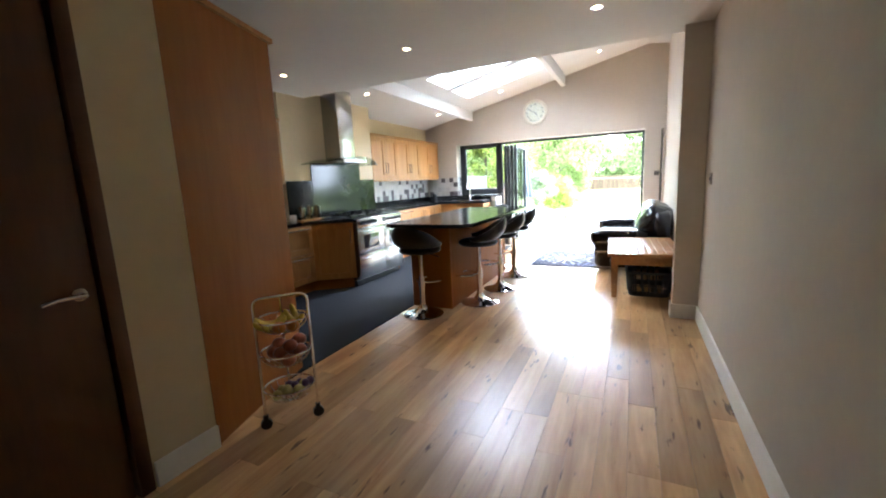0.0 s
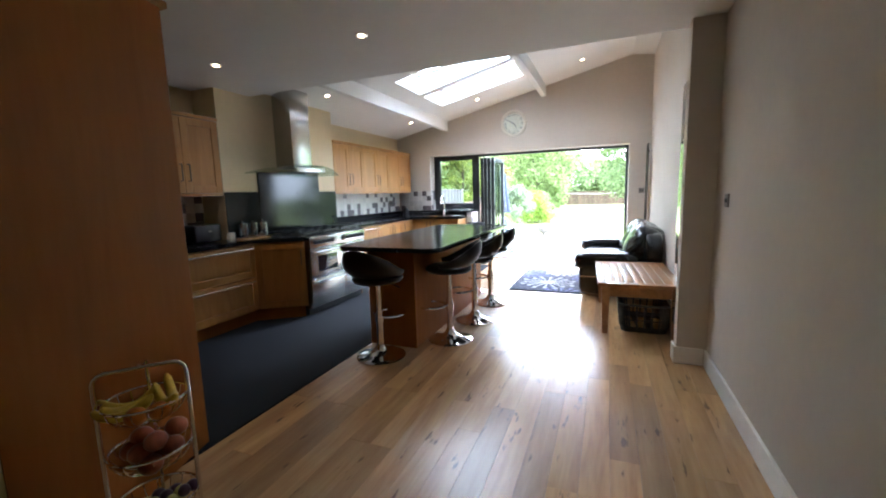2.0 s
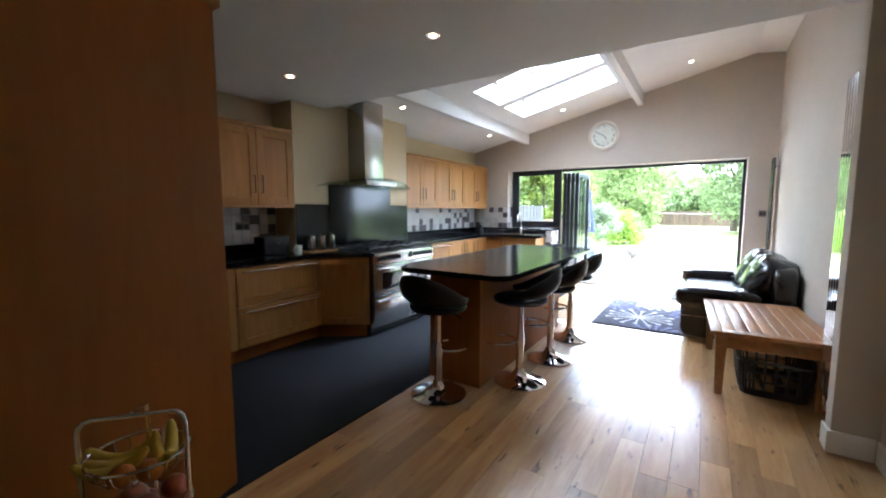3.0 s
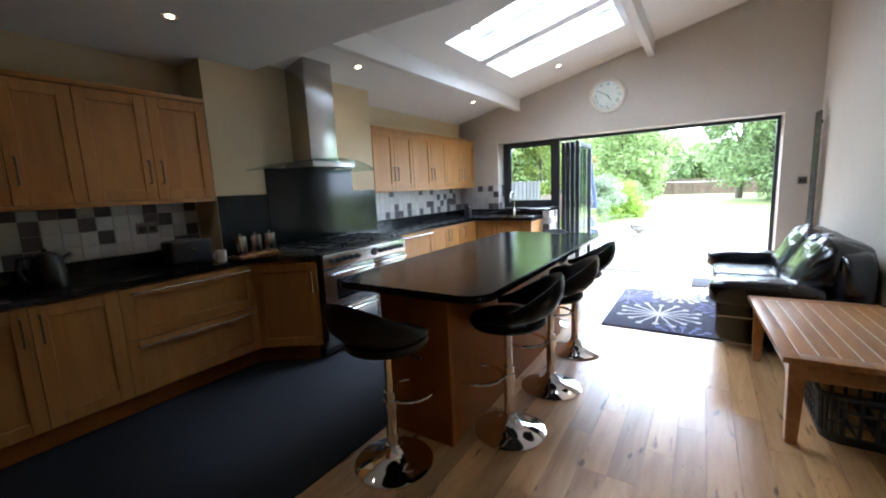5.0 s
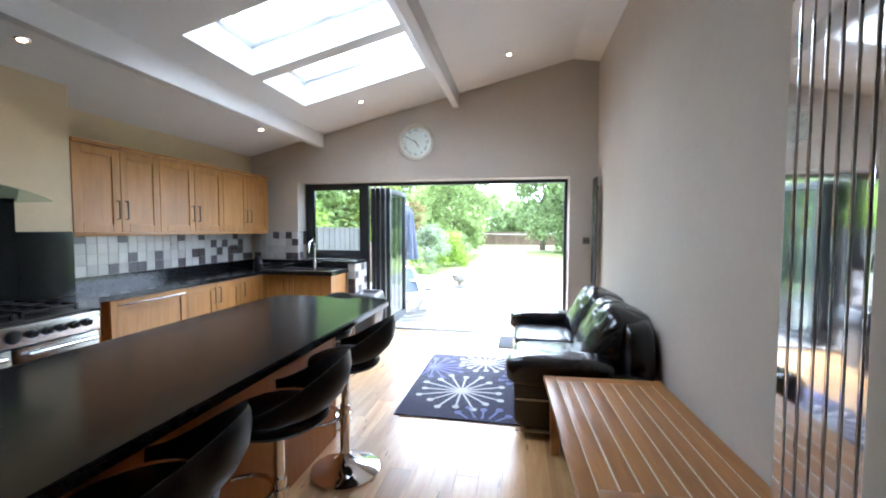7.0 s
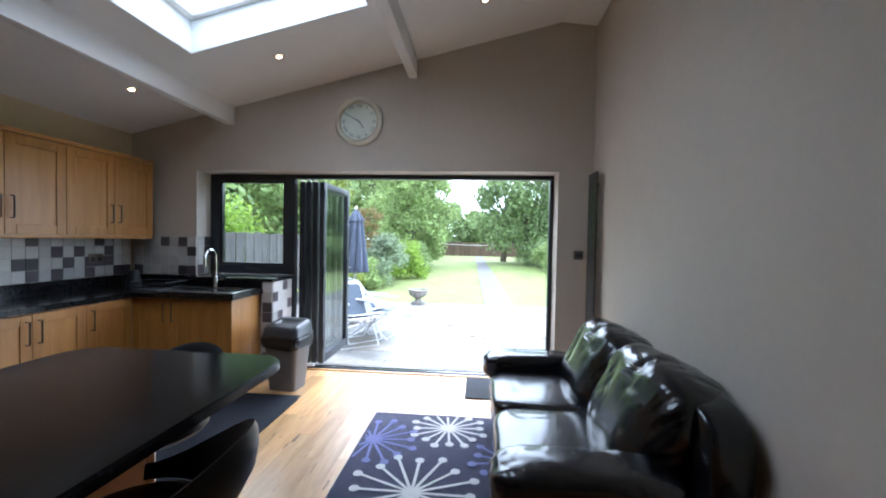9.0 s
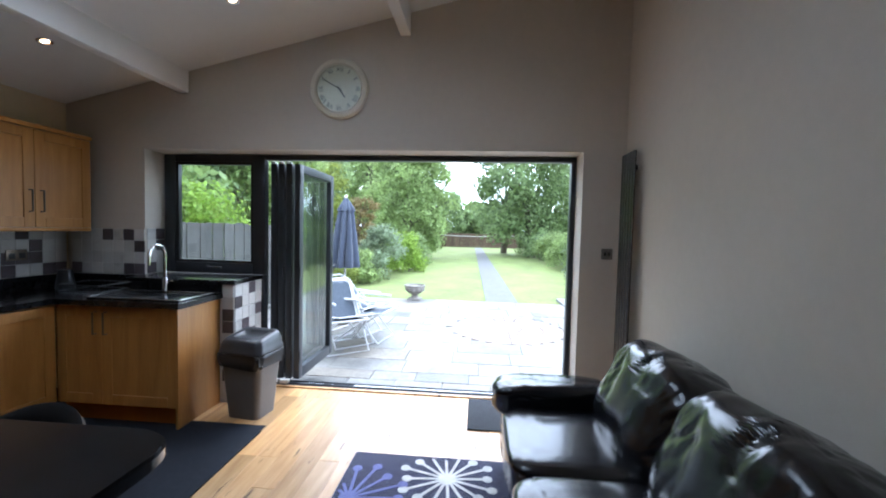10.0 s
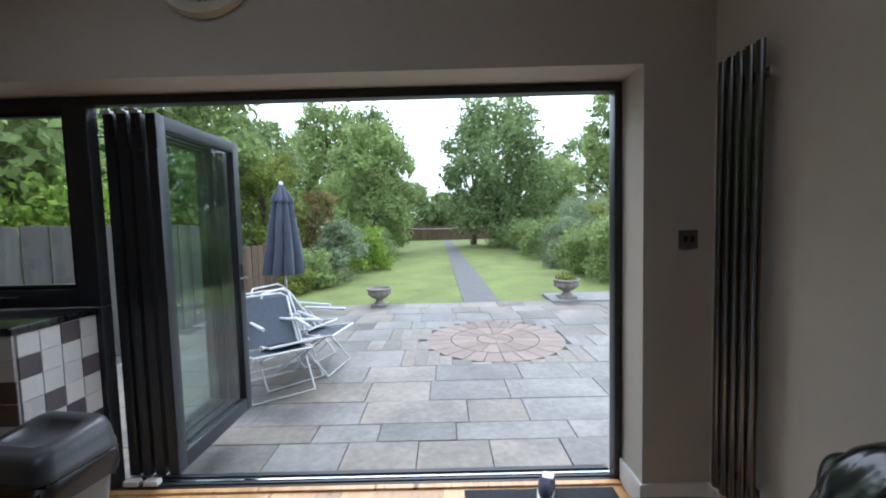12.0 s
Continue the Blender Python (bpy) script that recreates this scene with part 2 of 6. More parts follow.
PLASTER = material("beige_wall_paint", (0.575, 0.52, 0.445), 0.75, var=0.05, scale=2.0, bump=0.08, bump_scale=140)
CREAM = material("cream_wall_paint", (0.64, 0.525, 0.34), 0.75, var=0.05, scale=2.0, bump=0.08, bump_scale=140)
WHITE = material("white_ceiling_paint", (0.78, 0.78, 0.77), 0.8, var=0.03, scale=1.6, bump=0.06, bump_scale=120)
GLOSSWHITE = material("white_gloss_paint", (0.8, 0.79, 0.76), 0.3, var=0.05, scale=5, bump=0.03)
OAKFLOOR = wood("oak_floor", (0.62, 0.385, 0.172), (0.38, 0.195, 0.068), (8, 0.8, 8), 0.36, 0.28, 0.9, coat=0.65, coat_rough=0.24, knot_color=(0.10, 0.048, 0.018), spec=0.35, bump=0.08)
BRONZE = material("dark_bronze", (0.16, 0.13, 0.1), 0.35, 1.0, var=0.15)
OAK = wood("light_oak", (0.46, 0.222, 0.054), (0.33, 0.142, 0.030), (11, 11, 1.2), 0.40, 0.06, coat=0.12, coat_rough=0.3)
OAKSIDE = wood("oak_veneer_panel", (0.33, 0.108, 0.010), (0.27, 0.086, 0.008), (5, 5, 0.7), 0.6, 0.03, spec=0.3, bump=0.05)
DOORWOOD = wood("dark_stained_wood", (0.13, 0.05, 0.02), (0.07, 0.026, 0.011), (7, 7, 0.8), 0.35)
TABLEWOOD = wood("warm_hardwood", (0.47, 0.225, 0.068), (0.29, 0.122, 0.034), (10, 1.0, 10), 0.33, 0.12, bump=0.2)
GRANITE = material("black_granite", (0.011, 0.011, 0.012), 0.15, var=0.7, scale=40, spec=0.36)
DARKFLOOR = material("charcoal_vinyl_floor", (0.014, 0.016, 0.022), 0.75, var=0.4, scale=30, bump=0.2, bump_scale=300, spec=0.2)
STEEL = material("brushed_steel", (0.46, 0.455, 0.45), 0.26, 1.0, var=0.08, scale=8, stretch=(1, 1, 14))
SATIN = material("satin_steel", (0.15, 0.147, 0.145), 0.22, 1.0, var=0.08, scale=6, stretch=(1, 1, 8))
CHROME = material("chrome", (0.82, 0.82, 0.84), 0.06, 1.0, var=0.03, scale=4)
LEATHER = material("black_leather", (0.006, 0.0065, 0.009), 0.25, var=0.3, scale=7, bump=0.05, bump_scale=200, spec=0.6, coat=0.4)
STOOLSKIN = material("black_leatherette", (0.009, 0.009, 0.01), 0.42, var=0.25, scale=9, bump=0.08, bump_scale=260, spec=0.35)
FRAMEGREY = material("anthracite_aluminium", (0.028, 0.031, 0.037), 0.35, var=0.12, scale=9, spec=0.5)
BLACKPLASTIC = material("black_plastic", (0.015, 0.015, 0.016), 0.35, var=0.2, scale=12)
GLASS = clear_glass("window_glass")
BULB = glowing("warm_lamp_glass", (1.0, 0.66, 0.34), 5.0)


# ---- the shell of the rooms ----
XL, XR, XN = -4.45, 0.345, 0.40      # kitchen side wall, living side wall, hall side wall
YF, YB = 0.0, -9.6                   # garden wall (inner face), wall behind the start
ZC = 2.5                            # flat ceiling
YV = -4.12                           # where the sloping roof begins
WT = 0.3


def slope(x):
    """The underside of the sloping roof."""
    return 3.545 + 0.235 * x if x < 0.02 else 3.55 - 0.14 * (x - 0.02)


def yz_wall(name, x0, x1, y0, y1, z0, z1, mat, label):
    return solid(name, bx(x0, x1, y0, y1, z0, z1), mat, label, "wall", kind="structure", smooth=False)


# garden wall: pieces round one wide opening
OX0, OX1, OZ = -3.71, 0.018, 2.114
SILL = 1.02
LOWX, LOWY = -2.77, -0.19            # end and face of the low wall under the window
bm = bmesh.new()
box(bm, XL - WT, OX0, YF, YF + WT, -0.3, 3.75)
box(bm, OX0, LOWX, LOWY, YF + WT, -0.3, SILL - 0.04)
box(bm, OX0, OX1, YF, YF + WT, OZ, 3.75)
box(bm, OX1, XR + WT, YF, YF + WT, -0.3, 3.75)
solid("wall_north", bm, PLASTER, "beige painted plaster garden wall around wide folding doors", "wall", kind="structure", smooth=False)
yz_wall("wall_west", XL - WT, XL, YB, YF, -0.3, 3.0, CREAM, "cream painted plaster kitchen wall")
yz_wall("chimney_breast", XL, -4.12, -4.58, -2.66, 0, 2.75, CREAM, "cream plastered chimney breast behind the range cooker")
yz_wall("wall_east", XR, XR + WT, -4.19, YF, -0.3, 3.75, PLASTER, "beige painted plaster wall beside the sofa")
yz_wall("wall_east_hall", XN, XN + WT, YB, -4.31, -0.3, 2.7, PLASTER, "beige painted plaster wall with white skirting")
solid("wall_pier", bx(0.2, XN + WT, -4.31, -4.19, -0.3, 2.75, bevel=0.006), PLASTER, "beige plastered pier between hall and kitchen", "wall", kind="structure", smooth=False)
yz_wall("wall_south", XL - WT, XN + WT, YB - WT, YB, -0.3, 2.7, PLASTER, "beige painted wall at the hall's end")
bm = bmesh.new()
box(bm, -2.24, -2.09, -7.5, -7.17, 0, ZC + 0.1)
box(bm, -2.24, -2.09, YB, -8.46, 0, ZC + 0.1)
box(bm, -2.24, -2.09, -8.46, -7.5, 2.06, ZC + 0.1)
solid("wall_hall_west", bm, CREAM, "cream painted wall beside a dark wooden door", "wall", kind="structure", smooth=False)
yz_wall("wall_kitchen_south", XL, -2.24, -7.17, -7.05, 0, ZC + 0.1, CREAM, "cream painted kitchen end wall")

# floors
solid("floor_slab", bx(XL - WT, XN + WT, YB - WT, YF + 0.2, -0.3, -0.022), material("screed", (0.16, 0.1, 0.055), 0.8), "dark screed under the floor boards", "floor", kind="structure", smooth=False)
bm = bmesh.new()
prism(bm, [(XL, -7.0), (-2.31, -7.0), (-2.31, -0.52), (-2.9, -0.52), (-2.9, YF), (XL, YF)], -0.02, 0.001)
solid("kitchen_floor", bm, DARKFLOOR, "charcoal grey matt kitchen floor covering", "floor", kind="structure", smooth=False)

# ceilings
solid("ceiling_flat", bx(XL - 0.1, XN + 0.1, YB - 0.1, YV, ZC, ZC + 0.12), WHITE, "flat white plaster ceiling with recessed lamps", "ceiling", kind="structure", smooth=False)
solid("ceiling_upstand", bx(XL - 0.1, XR + 0.1, YV - 0.1, YV - 0.002, ZC + 0.12, 3.75), WHITE, "white plaster face above the flat ceiling", "ceiling", kind="structure", smooth=False)

SKY = [(-2.72, -1.94), (-1.80, -1.03)]   # the two roof windows, along y
SX0, SX1 = -3.0, -1.6


def roof_piece(bm, x0, x1, y0, y1, t=0.12):
    lo = [bm.verts.new((x, y, slope(x))) for x, y in ((x0, y0), (x1, y0), (x1, y1), (x0, y1))]
    hi = [bm.verts.new((v.co.x, v.co.y, v.co.z + t)) for v in lo]
    bm.faces.new(lo)
    bm.faces.new(hi[::-1])
    for i in range(4):
        bm.faces.new((lo[i], lo[(i + 1) % 4], hi[(i + 1) % 4], hi[i]))


bm = bmesh.new()
y_in, y_out = YV - 0.1, YF + 0.05
roof_piece(bm, XL - 0.1, SX0, y_in, y_out)
roof_piece(bm, SX1, 0.02, y_in, y_out)
roof_piece(bm, 0.02, XR + 0.15, y_in, y_out)
edges_y = [y_in, SKY[0][0], SKY[0][1], SKY[1][0], SKY[1][1], y_out]
for a, b in ((0, 1), (2, 3), (4, 5)):
    roof_piece(bm, SX0, SX1, edges_y[a], edges_y[b])
bmesh.ops.remove_doubles(bm, verts=bm.verts, dist=0.0005)
solid("ceiling_slope", bm, WHITE, "white plastered sloping ceiling with two roof windows", "ceiling", kind="structure", smooth=False)

# deep white shafts and roof windows
for n, (y0, y1) in enumerate(SKY):
    win = tagged(new("window_%d" % (n + 1)), "white roof window in a deep plastered shaft", "window", "roof windows", "structure")
    up = 0.34
    bm = bmesh.new()
    for (xa, ya, xb, yb, nx, ny) in ((SX0, y0, SX1, y0, 0, -1), (SX0, y1, SX1, y1, 0, 1), (SX0, y0, SX0, y1, -1, 0), (SX1, y0, SX1, y1, 1, 0)):
        k, i4 = 0.04, 0.004
        q = [(xa - nx * i4, ya - ny * i4), (xb - nx * i4, yb - ny * i4), (xb + nx * k, yb + ny * k), (xa + nx * k, ya + ny * k)]
        lo = [bm.verts.new((x, y, slope(x) + 0.003)) for x, y in q]
        hi = [bm.verts.new((x, y, slope(x) + up)) for x, y in q]
        bm.faces.new(lo)
        bm.faces.new(hi[::-1])
        for i in range(4):
            bm.faces.new((lo[i], lo[(i + 1) % 4], hi[(i + 1) % 4], hi[i]))
    part("shaft", bm, WHITE, win, smooth=False)
    bm = bmesh.new()
    w, g4 = 0.06, 0.006
    for (xa, xb, ya, yb) in ((SX0 + g4, SX1 - g4, y0 + g4, y0 + w), (SX0 + g4, SX1 - g4, y1 - w, y1 - g4), (SX0 + g4, SX0 + w, y0 + w, y1 - w), (SX1 - w, SX1 - g4, y0 + w, y1 - w)):
        lo = [bm.verts.new((x, y, slope(x) + up - 0.09)) for x, y in ((xa, ya), (xb, ya), (xb, yb), (xa, yb))]
        hi = [bm.verts.new((v.co.x, v.co.y, v.co.z + 0.07)) for v in lo]
        bm.faces.new(lo)
        bm.faces.new(hi[::-1])
        for i in range(4):
            bm.faces.new((lo[i], lo[(i + 1) % 4], hi[(i + 1) % 4], hi[i]))
    part("window_frame", bm, GLOSSWHITE, win, "white timber frame", smooth=False)
    bm = bmesh.new()
    roof = [bm.verts.new((x, y, slope(x) + up - 0.05)) for x, y in ((SX0 + w, y0 + w), (SX1 - w, y0 + w), (SX1 - w, y1 - w), (SX0 + w, y1 - w))]
    bm.faces.new(roof)
    pane = part("pane", bm, GLASS, win, smooth=False)
    pane.visible_shadow = False

# ceiling beams down the slope's length
for x0 in (-3.38, -1.47):
    bm = bmesh.new()
    z = slope(x0)
    box(bm, x0, x0 + 0.085, YV - 0.02, YF - 0.002, z - 0.165, z + 0.05, bevel=0.006)
    solid("ceiling_beam", bm, WHITE, "white boxed ceiling beam under the sloping roof", "beam", "ceiling beams", "structure")

# skirting
bm = bmesh.new()
box(bm, XN - 0.018, XN - 0.001, YB, -4.33, 0, 0.13, bevel=0.005)
solid("baseboard", bm, GLOSSWHITE, "white painted skirting board", "skirting", kind="structure")
bm = bmesh.new()
box(bm, 0.182, XN - 0.019, -4.328, -4.311, 0, 0.13, bevel=0.005)
box(bm, 0.182, 0.199, -4.31, -4.19, 0, 0.13, bevel=0.005)
solid("baseboard", bm, GLOSSWHITE, "white painted skirting board round the pier", "skirting", kind="structure")
bm = bmesh.new()
box(bm, -2.089, -2.07, -7.48, -7.17, 0, 0.125, bevel=0.006)
box(bm, -2.089, -2.07, YB, -8.5, 0, 0.125, bevel=0.006)
solid("baseboard", bm, GLOSSWHITE, "white painted skirting board", "skirting", kind="structure")
bm = bmesh.new()
box(bm, XR - 0.018, XR - 0.001, -4.188, -0.001, 0, 0.13, bevel=0.005)
box(bm, OX1 + 0.0, XR - 0.02, -0.018, -0.001, 0, 0.13, bevel=0.005)
box(bm, OX1 - 0.018, OX1 - 0.001, -0.018, 0.212, 0, 0.13, bevel=0.005)
solid("baseboard", bm, GLOSSWHITE, "white painted skirting board", "skirting", kind="structure")

# hall door
door = tagged(new("door_1"), "closed dark-stained wooden hall door with a lever handle", "door", kind="structure")
bm = bmesh.new()
box(bm, -2.14, -2.1, -8.42, -7.56, 0.01, 2.03, bevel=0.003)
part("door_leaf", bm, DOORWOOD, door)
bm = bmesh.new()
for (ya, yb, za, zb) in ((-8.49, -8.43, 0, 2.09), (-7.55, -7.49, 0, 2.09), (-8.43, -7.55, 2.035, 2.09)):
    box(bm, -2.15, -2.075, ya, yb, za, zb, bevel=0.006)
part("door_frame", bm, DOORWOOD, door)
bm = bmesh.new()
lathe(bm, [(0.026, 0), (0.026, 0.008), (0.012, 0.012), (0.010, 0.05)], 20)
bmesh.ops.rotate(bm, verts=bm.verts, matrix=Matrix.Rotation(radians(90), 3, "Y"))
sweep(bm, [(0.05, 0, 0), (0.052, -0.03, 0.002), (0.05, -0.08, 0.004), (0.046, -0.13, -0.004)], 0.009, 10)
bmesh.ops.translate(bm, verts=bm.verts, vec=(-2.1, -7.62, 0.95))
part("door_handle", bm, CHROME, door, "brushed chrome lever handle")

# window and folding doors in the garden wall
FY0, FY1 = 0.215, 0.285
win = tagged(new("window_3"), "fixed kitchen window with an anthracite frame", "window", kind="structure")
bm = bmesh.new()
for (xa, xb, za, zb) in ((-3.705, -3.60, SILL, 2.108), (-2.85, -2.735, SILL, 2.108), (-3.60, -2.85, 2.043, 2.108), (-3.60, -2.85, SILL, 1.118)):
    box(bm, xa, xb, FY0, FY1, za, zb, bevel=0.004)
part("window_frame", bm, FRAMEGREY, win)
bm = bmesh.new()
for (xa, xb, za, zb) in ((-3.60, -3.575, 1.118, 2.043), (-2.875, -2.85, 1.118, 2.043), (-3.575, -2.875, 2.018, 2.043), (-3.575, -2.875, 1.118, 1.142)):
    box(bm, xa, xb, FY0 + 0.012, FY1 - 0.012, za, zb, bevel=0.003)
part("glazing_bead", bm, BLACKPLASTIC, win)
pane = part("pane", bx(-3.576, -2.874, 0.247, 0.253, 1.141, 2.019), GLASS, win, smooth=False)
pane.visible_shadow = False
bm = bmesh.new()
sweep(bm, [(-3.27, 0.213, 1.085), (-3.27, 0.185, 1.085), (-3.19, 0.18, 1.08), (-3.13, 0.18, 1.08)], 0.008, 8)
part("handle", bm, BLACKPLASTIC, win)

frame_ob = tagged(new("door_2"), "open anthracite folding garden doors, leaves stacked outside", "door", kind="structure")
bm = bmesh.new()
box(bm, -2.734, 0.015, FY0, FY1, 2.066, 2.108, bevel=0.004)
box(bm, -0.024, 0.015, FY0, FY1, 0.0, 2.065, bevel=0.004)
box(bm, LOWX + 0.001, -2.735, FY0, FY1, 0.0, SILL - 0.002, bevel=0.004)
part("door_frame", bm, FRAMEGREY, frame_ob)
bm = bmesh.new()
box(bm, -2.734, -0.025, FY0, 0.345, -0.05, 0.012, bevel=0.003)
box(bm, -2.734, -0.025, FY0 + 0.02, FY0 + 0.03, 0.012, 0.02)
box(bm, -2.734, -0.025, FY0 + 0.085, FY0 + 0.095, 0.012, 0.02)
part("threshold", bm, FRAMEGREY, frame_ob, "dark ribbed aluminium threshold")
part("track", bx(-2.734, -0.025, FY0 + 0.052, FY0 + 0.062, 0.0125, 0.017), CHROME, frame_ob, "pale metal track")
part("threshold_strip", bx(LOWX + 0.002, 0.012, 0.178, FY0 - 0.002, -0.02, 0.012, bevel=0.004), OAKFLOOR, frame_ob, "oak strip inside the threshold")
for k in range(2):
    part("floor_guide", bx(-2.70 + 0.11 * k, -2.62 + 0.11 * k, FY0 + 0.005, FY0 + 0.045, 0.0205, 0.05, bevel=0.004), GLOSSWHITE, frame_ob, "white plastic floor guide")

# folding leaves stacked square to the wall, hinges between them
for k, x0 in enumerate((-2.722, -2.65, -2.575, -2.495)):
    bm = bmesh.new()
    ya, yb, za, zb, w, t = 0.30, 1.16, 0.035, 2.045, 0.075, 0.055
    box(bm, x0, x0 + t, ya, ya + w, za, zb, bevel=0.004)
    box(bm, x0, x0 + t, yb - w, yb, za, zb, bevel=0.004)
    box(bm, x0, x0 + t, ya + w, yb - w, zb - w, zb, bevel=0.004)
    box(bm, x0, x0 + t, ya + w, yb - w, za, za + w + 0.02, bevel=0.004)
    leaf = part("leaf", bm, FRAMEGREY, frame_ob)
    pane = part("pane", bx(x0 + 0.022, x0 + 0.03, ya + w - 0.005, yb - w + 0.005, za + w, zb - w + 0.005), GLASS, leaf, smooth=False)
    pane.visible_shadow = False
    bm = bmesh.new()
    for z in (0.2, 1.0, 1.85):
        cyl(bm, (x0 + t + 0.004, ya - 0.010, z), (x0 + t + 0.004, ya - 0.010, z + 0.11), 0.009, n=10)
    part("hinge", bm, BLACKPLASTIC, leaf)
bm = bmesh.new()
sweep(bm, [(-2.44, 1.12, 1.05), (-2.402, 1.12, 1.05), (-2.397, 1.06, 1.05), (-2.397, 0.99, 1.05)], 0.009, 8)
box(bm, -2.44, -2.432, 1.105, 1.135, 0.95, 1.15, bevel=0.003)
part("door_handle", bm, BLACKPLASTIC, frame_ob)
for x0 in (-2.70, -2.62, -2.55):
    bm = bmesh.new()
    box(bm, x0 - 0.022, x0 + 0.022, 0.295, 0.325, 2.047, 2.062, bevel=0.003)
    cyl(bm, (x0, 0.31, 2.06), (x0, 0.31, 2.085), 0.008, n=10)
    part("roller", bm, GLOSSWHITE, frame_ob, "pale roller carriage over the leaves")


# ---- kitchen ----
def shaker_door(parent, name, w, h, at, rz, mat=OAK, handle="v", hx=0.0, hz=0.0, t=0.02):
    """A framed door in its own frame: width along x, height along z, face towards -y; then set at a pose."""
    m = pose(*at, 0, 0, rz)
    st = 0.075
    bm = bmesh.new()
    for (xa, xb, za, zb) in ((0.0015, st, 0.0015, h - 0.0015), (w - st, w - 0.0015, 0.0015, h - 0.0015), (st, w - st, h - st, h - 0.0015), (st, w - st, 0.0015, st)):
        box(bm, xa, xb, -t, 0, za, zb, bevel=0.002, seg=1)
    d = part(name, bm, mat, parent)
    d.matrix_basis = m
    p = part("panel", bx(st - 0.001, w - st + 0.001, -0.011, -0.003, st - 0.001, h - st + 0.001), mat, d)
    if handle == "v":
        bm = bmesh.new()
        sweep(bm, [(hx, -t + 0.002, hz - 0.08), (hx, -t - 0.03, hz - 0.08), (hx, -t - 0.03, hz + 0.08), (hx, -t + 0.002, hz + 0.08)], 0.006, 8)
        part("handle", bm, BRONZE, d, "dark bronze bar handle")
    elif handle == "h":
        bm = bmesh.new()
        sweep(bm, [(0.06, -t + 0.002, hz), (0.06, -t - 0.03, hz), (w - 0.06, -t - 0.03, hz), (w - 0.06, -t + 0.002, hz)], 0.007, 8)
        part("handle", bm, STEEL, d, "long brushed steel bar handle")
    return d


def wall_unit(y0, y1, doors=2):
    u = thing("wall_cabinet", (XL + 0.002, y0, 0), "light oak framed wall cabinet with dark bar handles", "cabinet", "wall cabinets")
    w = y1 - y0
    part("body", bx(0, 0.31, 0.001, w - 0.001, 1.415, 2.15), OAK, u)
    for k in range(doors):
        dw = w / doors
        hx = dw - 0.04 if k == 0 and doors == 2 else 0.04
        shaker_door(u, "door", dw, 0.735, (0.312, k * dw, 1.415), 90, hx=hx, hz=0.2)
    return u


for a, b, n in ((-6.10, -5.40, 2), (-5.40, -4.585, 2)):
    wall_unit(a, b, n)
for a, b, n in ((-2.655, -1.85, 2), (-1.85, -0.98, 2), (-0.98, -0.10, 2)):
    wall_unit(a, b, n)
for a, b in ((-6.10, -4.585), (-2.655, -0.10)):
    bm = bmesh.new()
    box(bm, XL + 0.002, -4.10, a, b, 2.152, 2.185, bevel=0.006)
    solid("cornice", bm, OAK, "light oak cornice moulding on the wall cabinets", "moulding")
    solid("light_pelmet", bx(-4.15, -4.12, a, b, 1.385, 1.4135, bevel=0.004), OAK, "light oak pelmet under the wall cabinets", "moulding")


def base_unit(y0, y1, fronts, label="light oak framed base cabinet with steel handles"):
    """fronts: rows of (name, z0, z1, handle)."""
    u = thing("base_cabinet", (XL + 0.002, y0, 0), label, "cabinet", "base cabinets")
    w = y1 - y0
    part("body", bx(0, 0.595, 0.001, w - 0.001, 0.13, 0.868), OAK, u)
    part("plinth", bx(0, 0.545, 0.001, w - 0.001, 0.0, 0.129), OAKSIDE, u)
    for name, z0, z1, h, c0, c1 in fronts:
        dw = (c1 - c0) * w
        hz = {"h": z1 - z0 - 0.04, "v": z1 - z0 - 0.13}.get(h, 0)
        hx = dw - 0.04 if c0 < 0.25 and c1 < 0.9 else 0.04
        shaker_door(u, name, dw, z1 - z0, (0.597, c0 * w, z0), 90, handle=h, hx=hx, hz=hz)
    return u


two = [("door", 0.14, 0.86, "v", 0, 0.5), ("door", 0.14, 0.86, "v", 0.5, 1)]
base_unit(-6.24, -5.42, two)
base_unit(-5.42, -4.50, [("drawer", 0.51, 0.86, "h", 0, 1), ("drawer", 0.14, 0.505, "h", 0, 1)], "light oak drawer unit with long steel handles")
base_unit(-2.62, -1.86, [("door", 0.14, 0.86, "h", 0, 1)], "light oak fronted dishwasher with a long steel handle")
base_unit(-1.86, -1.08, two)
base_unit(-1.08, -0.66, [("door", 0.14, 0.86, "v", 0, 1)])
# angled units beside the range
for p, q in (((-3.855, -4.50), (-3.42, -4.20)), ((-3.42, -3.06), (-3.855, -2.74))):
    mid_y = p[1] if p[0] < q[0] else q[1]
    u = thing("angled_cabinet", (0, 0, 0), "light oak angled base cabinet beside the range cooker", "cabinet", "angled cabinets")
    bm = bmesh.new()
    back = [(XL + 0.34, q[1]), (XL + 0.34, p[1])]
    prism(bm, [p, q] + back, 0.13, 0.868)
    part("body", bm, OAK, u)
    bm = bmesh.new()
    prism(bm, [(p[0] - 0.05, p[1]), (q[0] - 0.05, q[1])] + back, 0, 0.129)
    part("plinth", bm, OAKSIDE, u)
    ang = math.degrees(math.atan2(q[1] - p[1], q[0] - p[0]))
    ln = math.hypot(q[0] - p[0], q[1] - p[1])
    nx, ny = math.sin(radians(ang)) * 0.002, -math.cos(radians(ang)) * 0.002
    shaker_door(u, "door", ln, 0.72, (p[0] + nx, p[1] + ny, 0.14), ang, hx=ln - 0.04, hz=0.55)

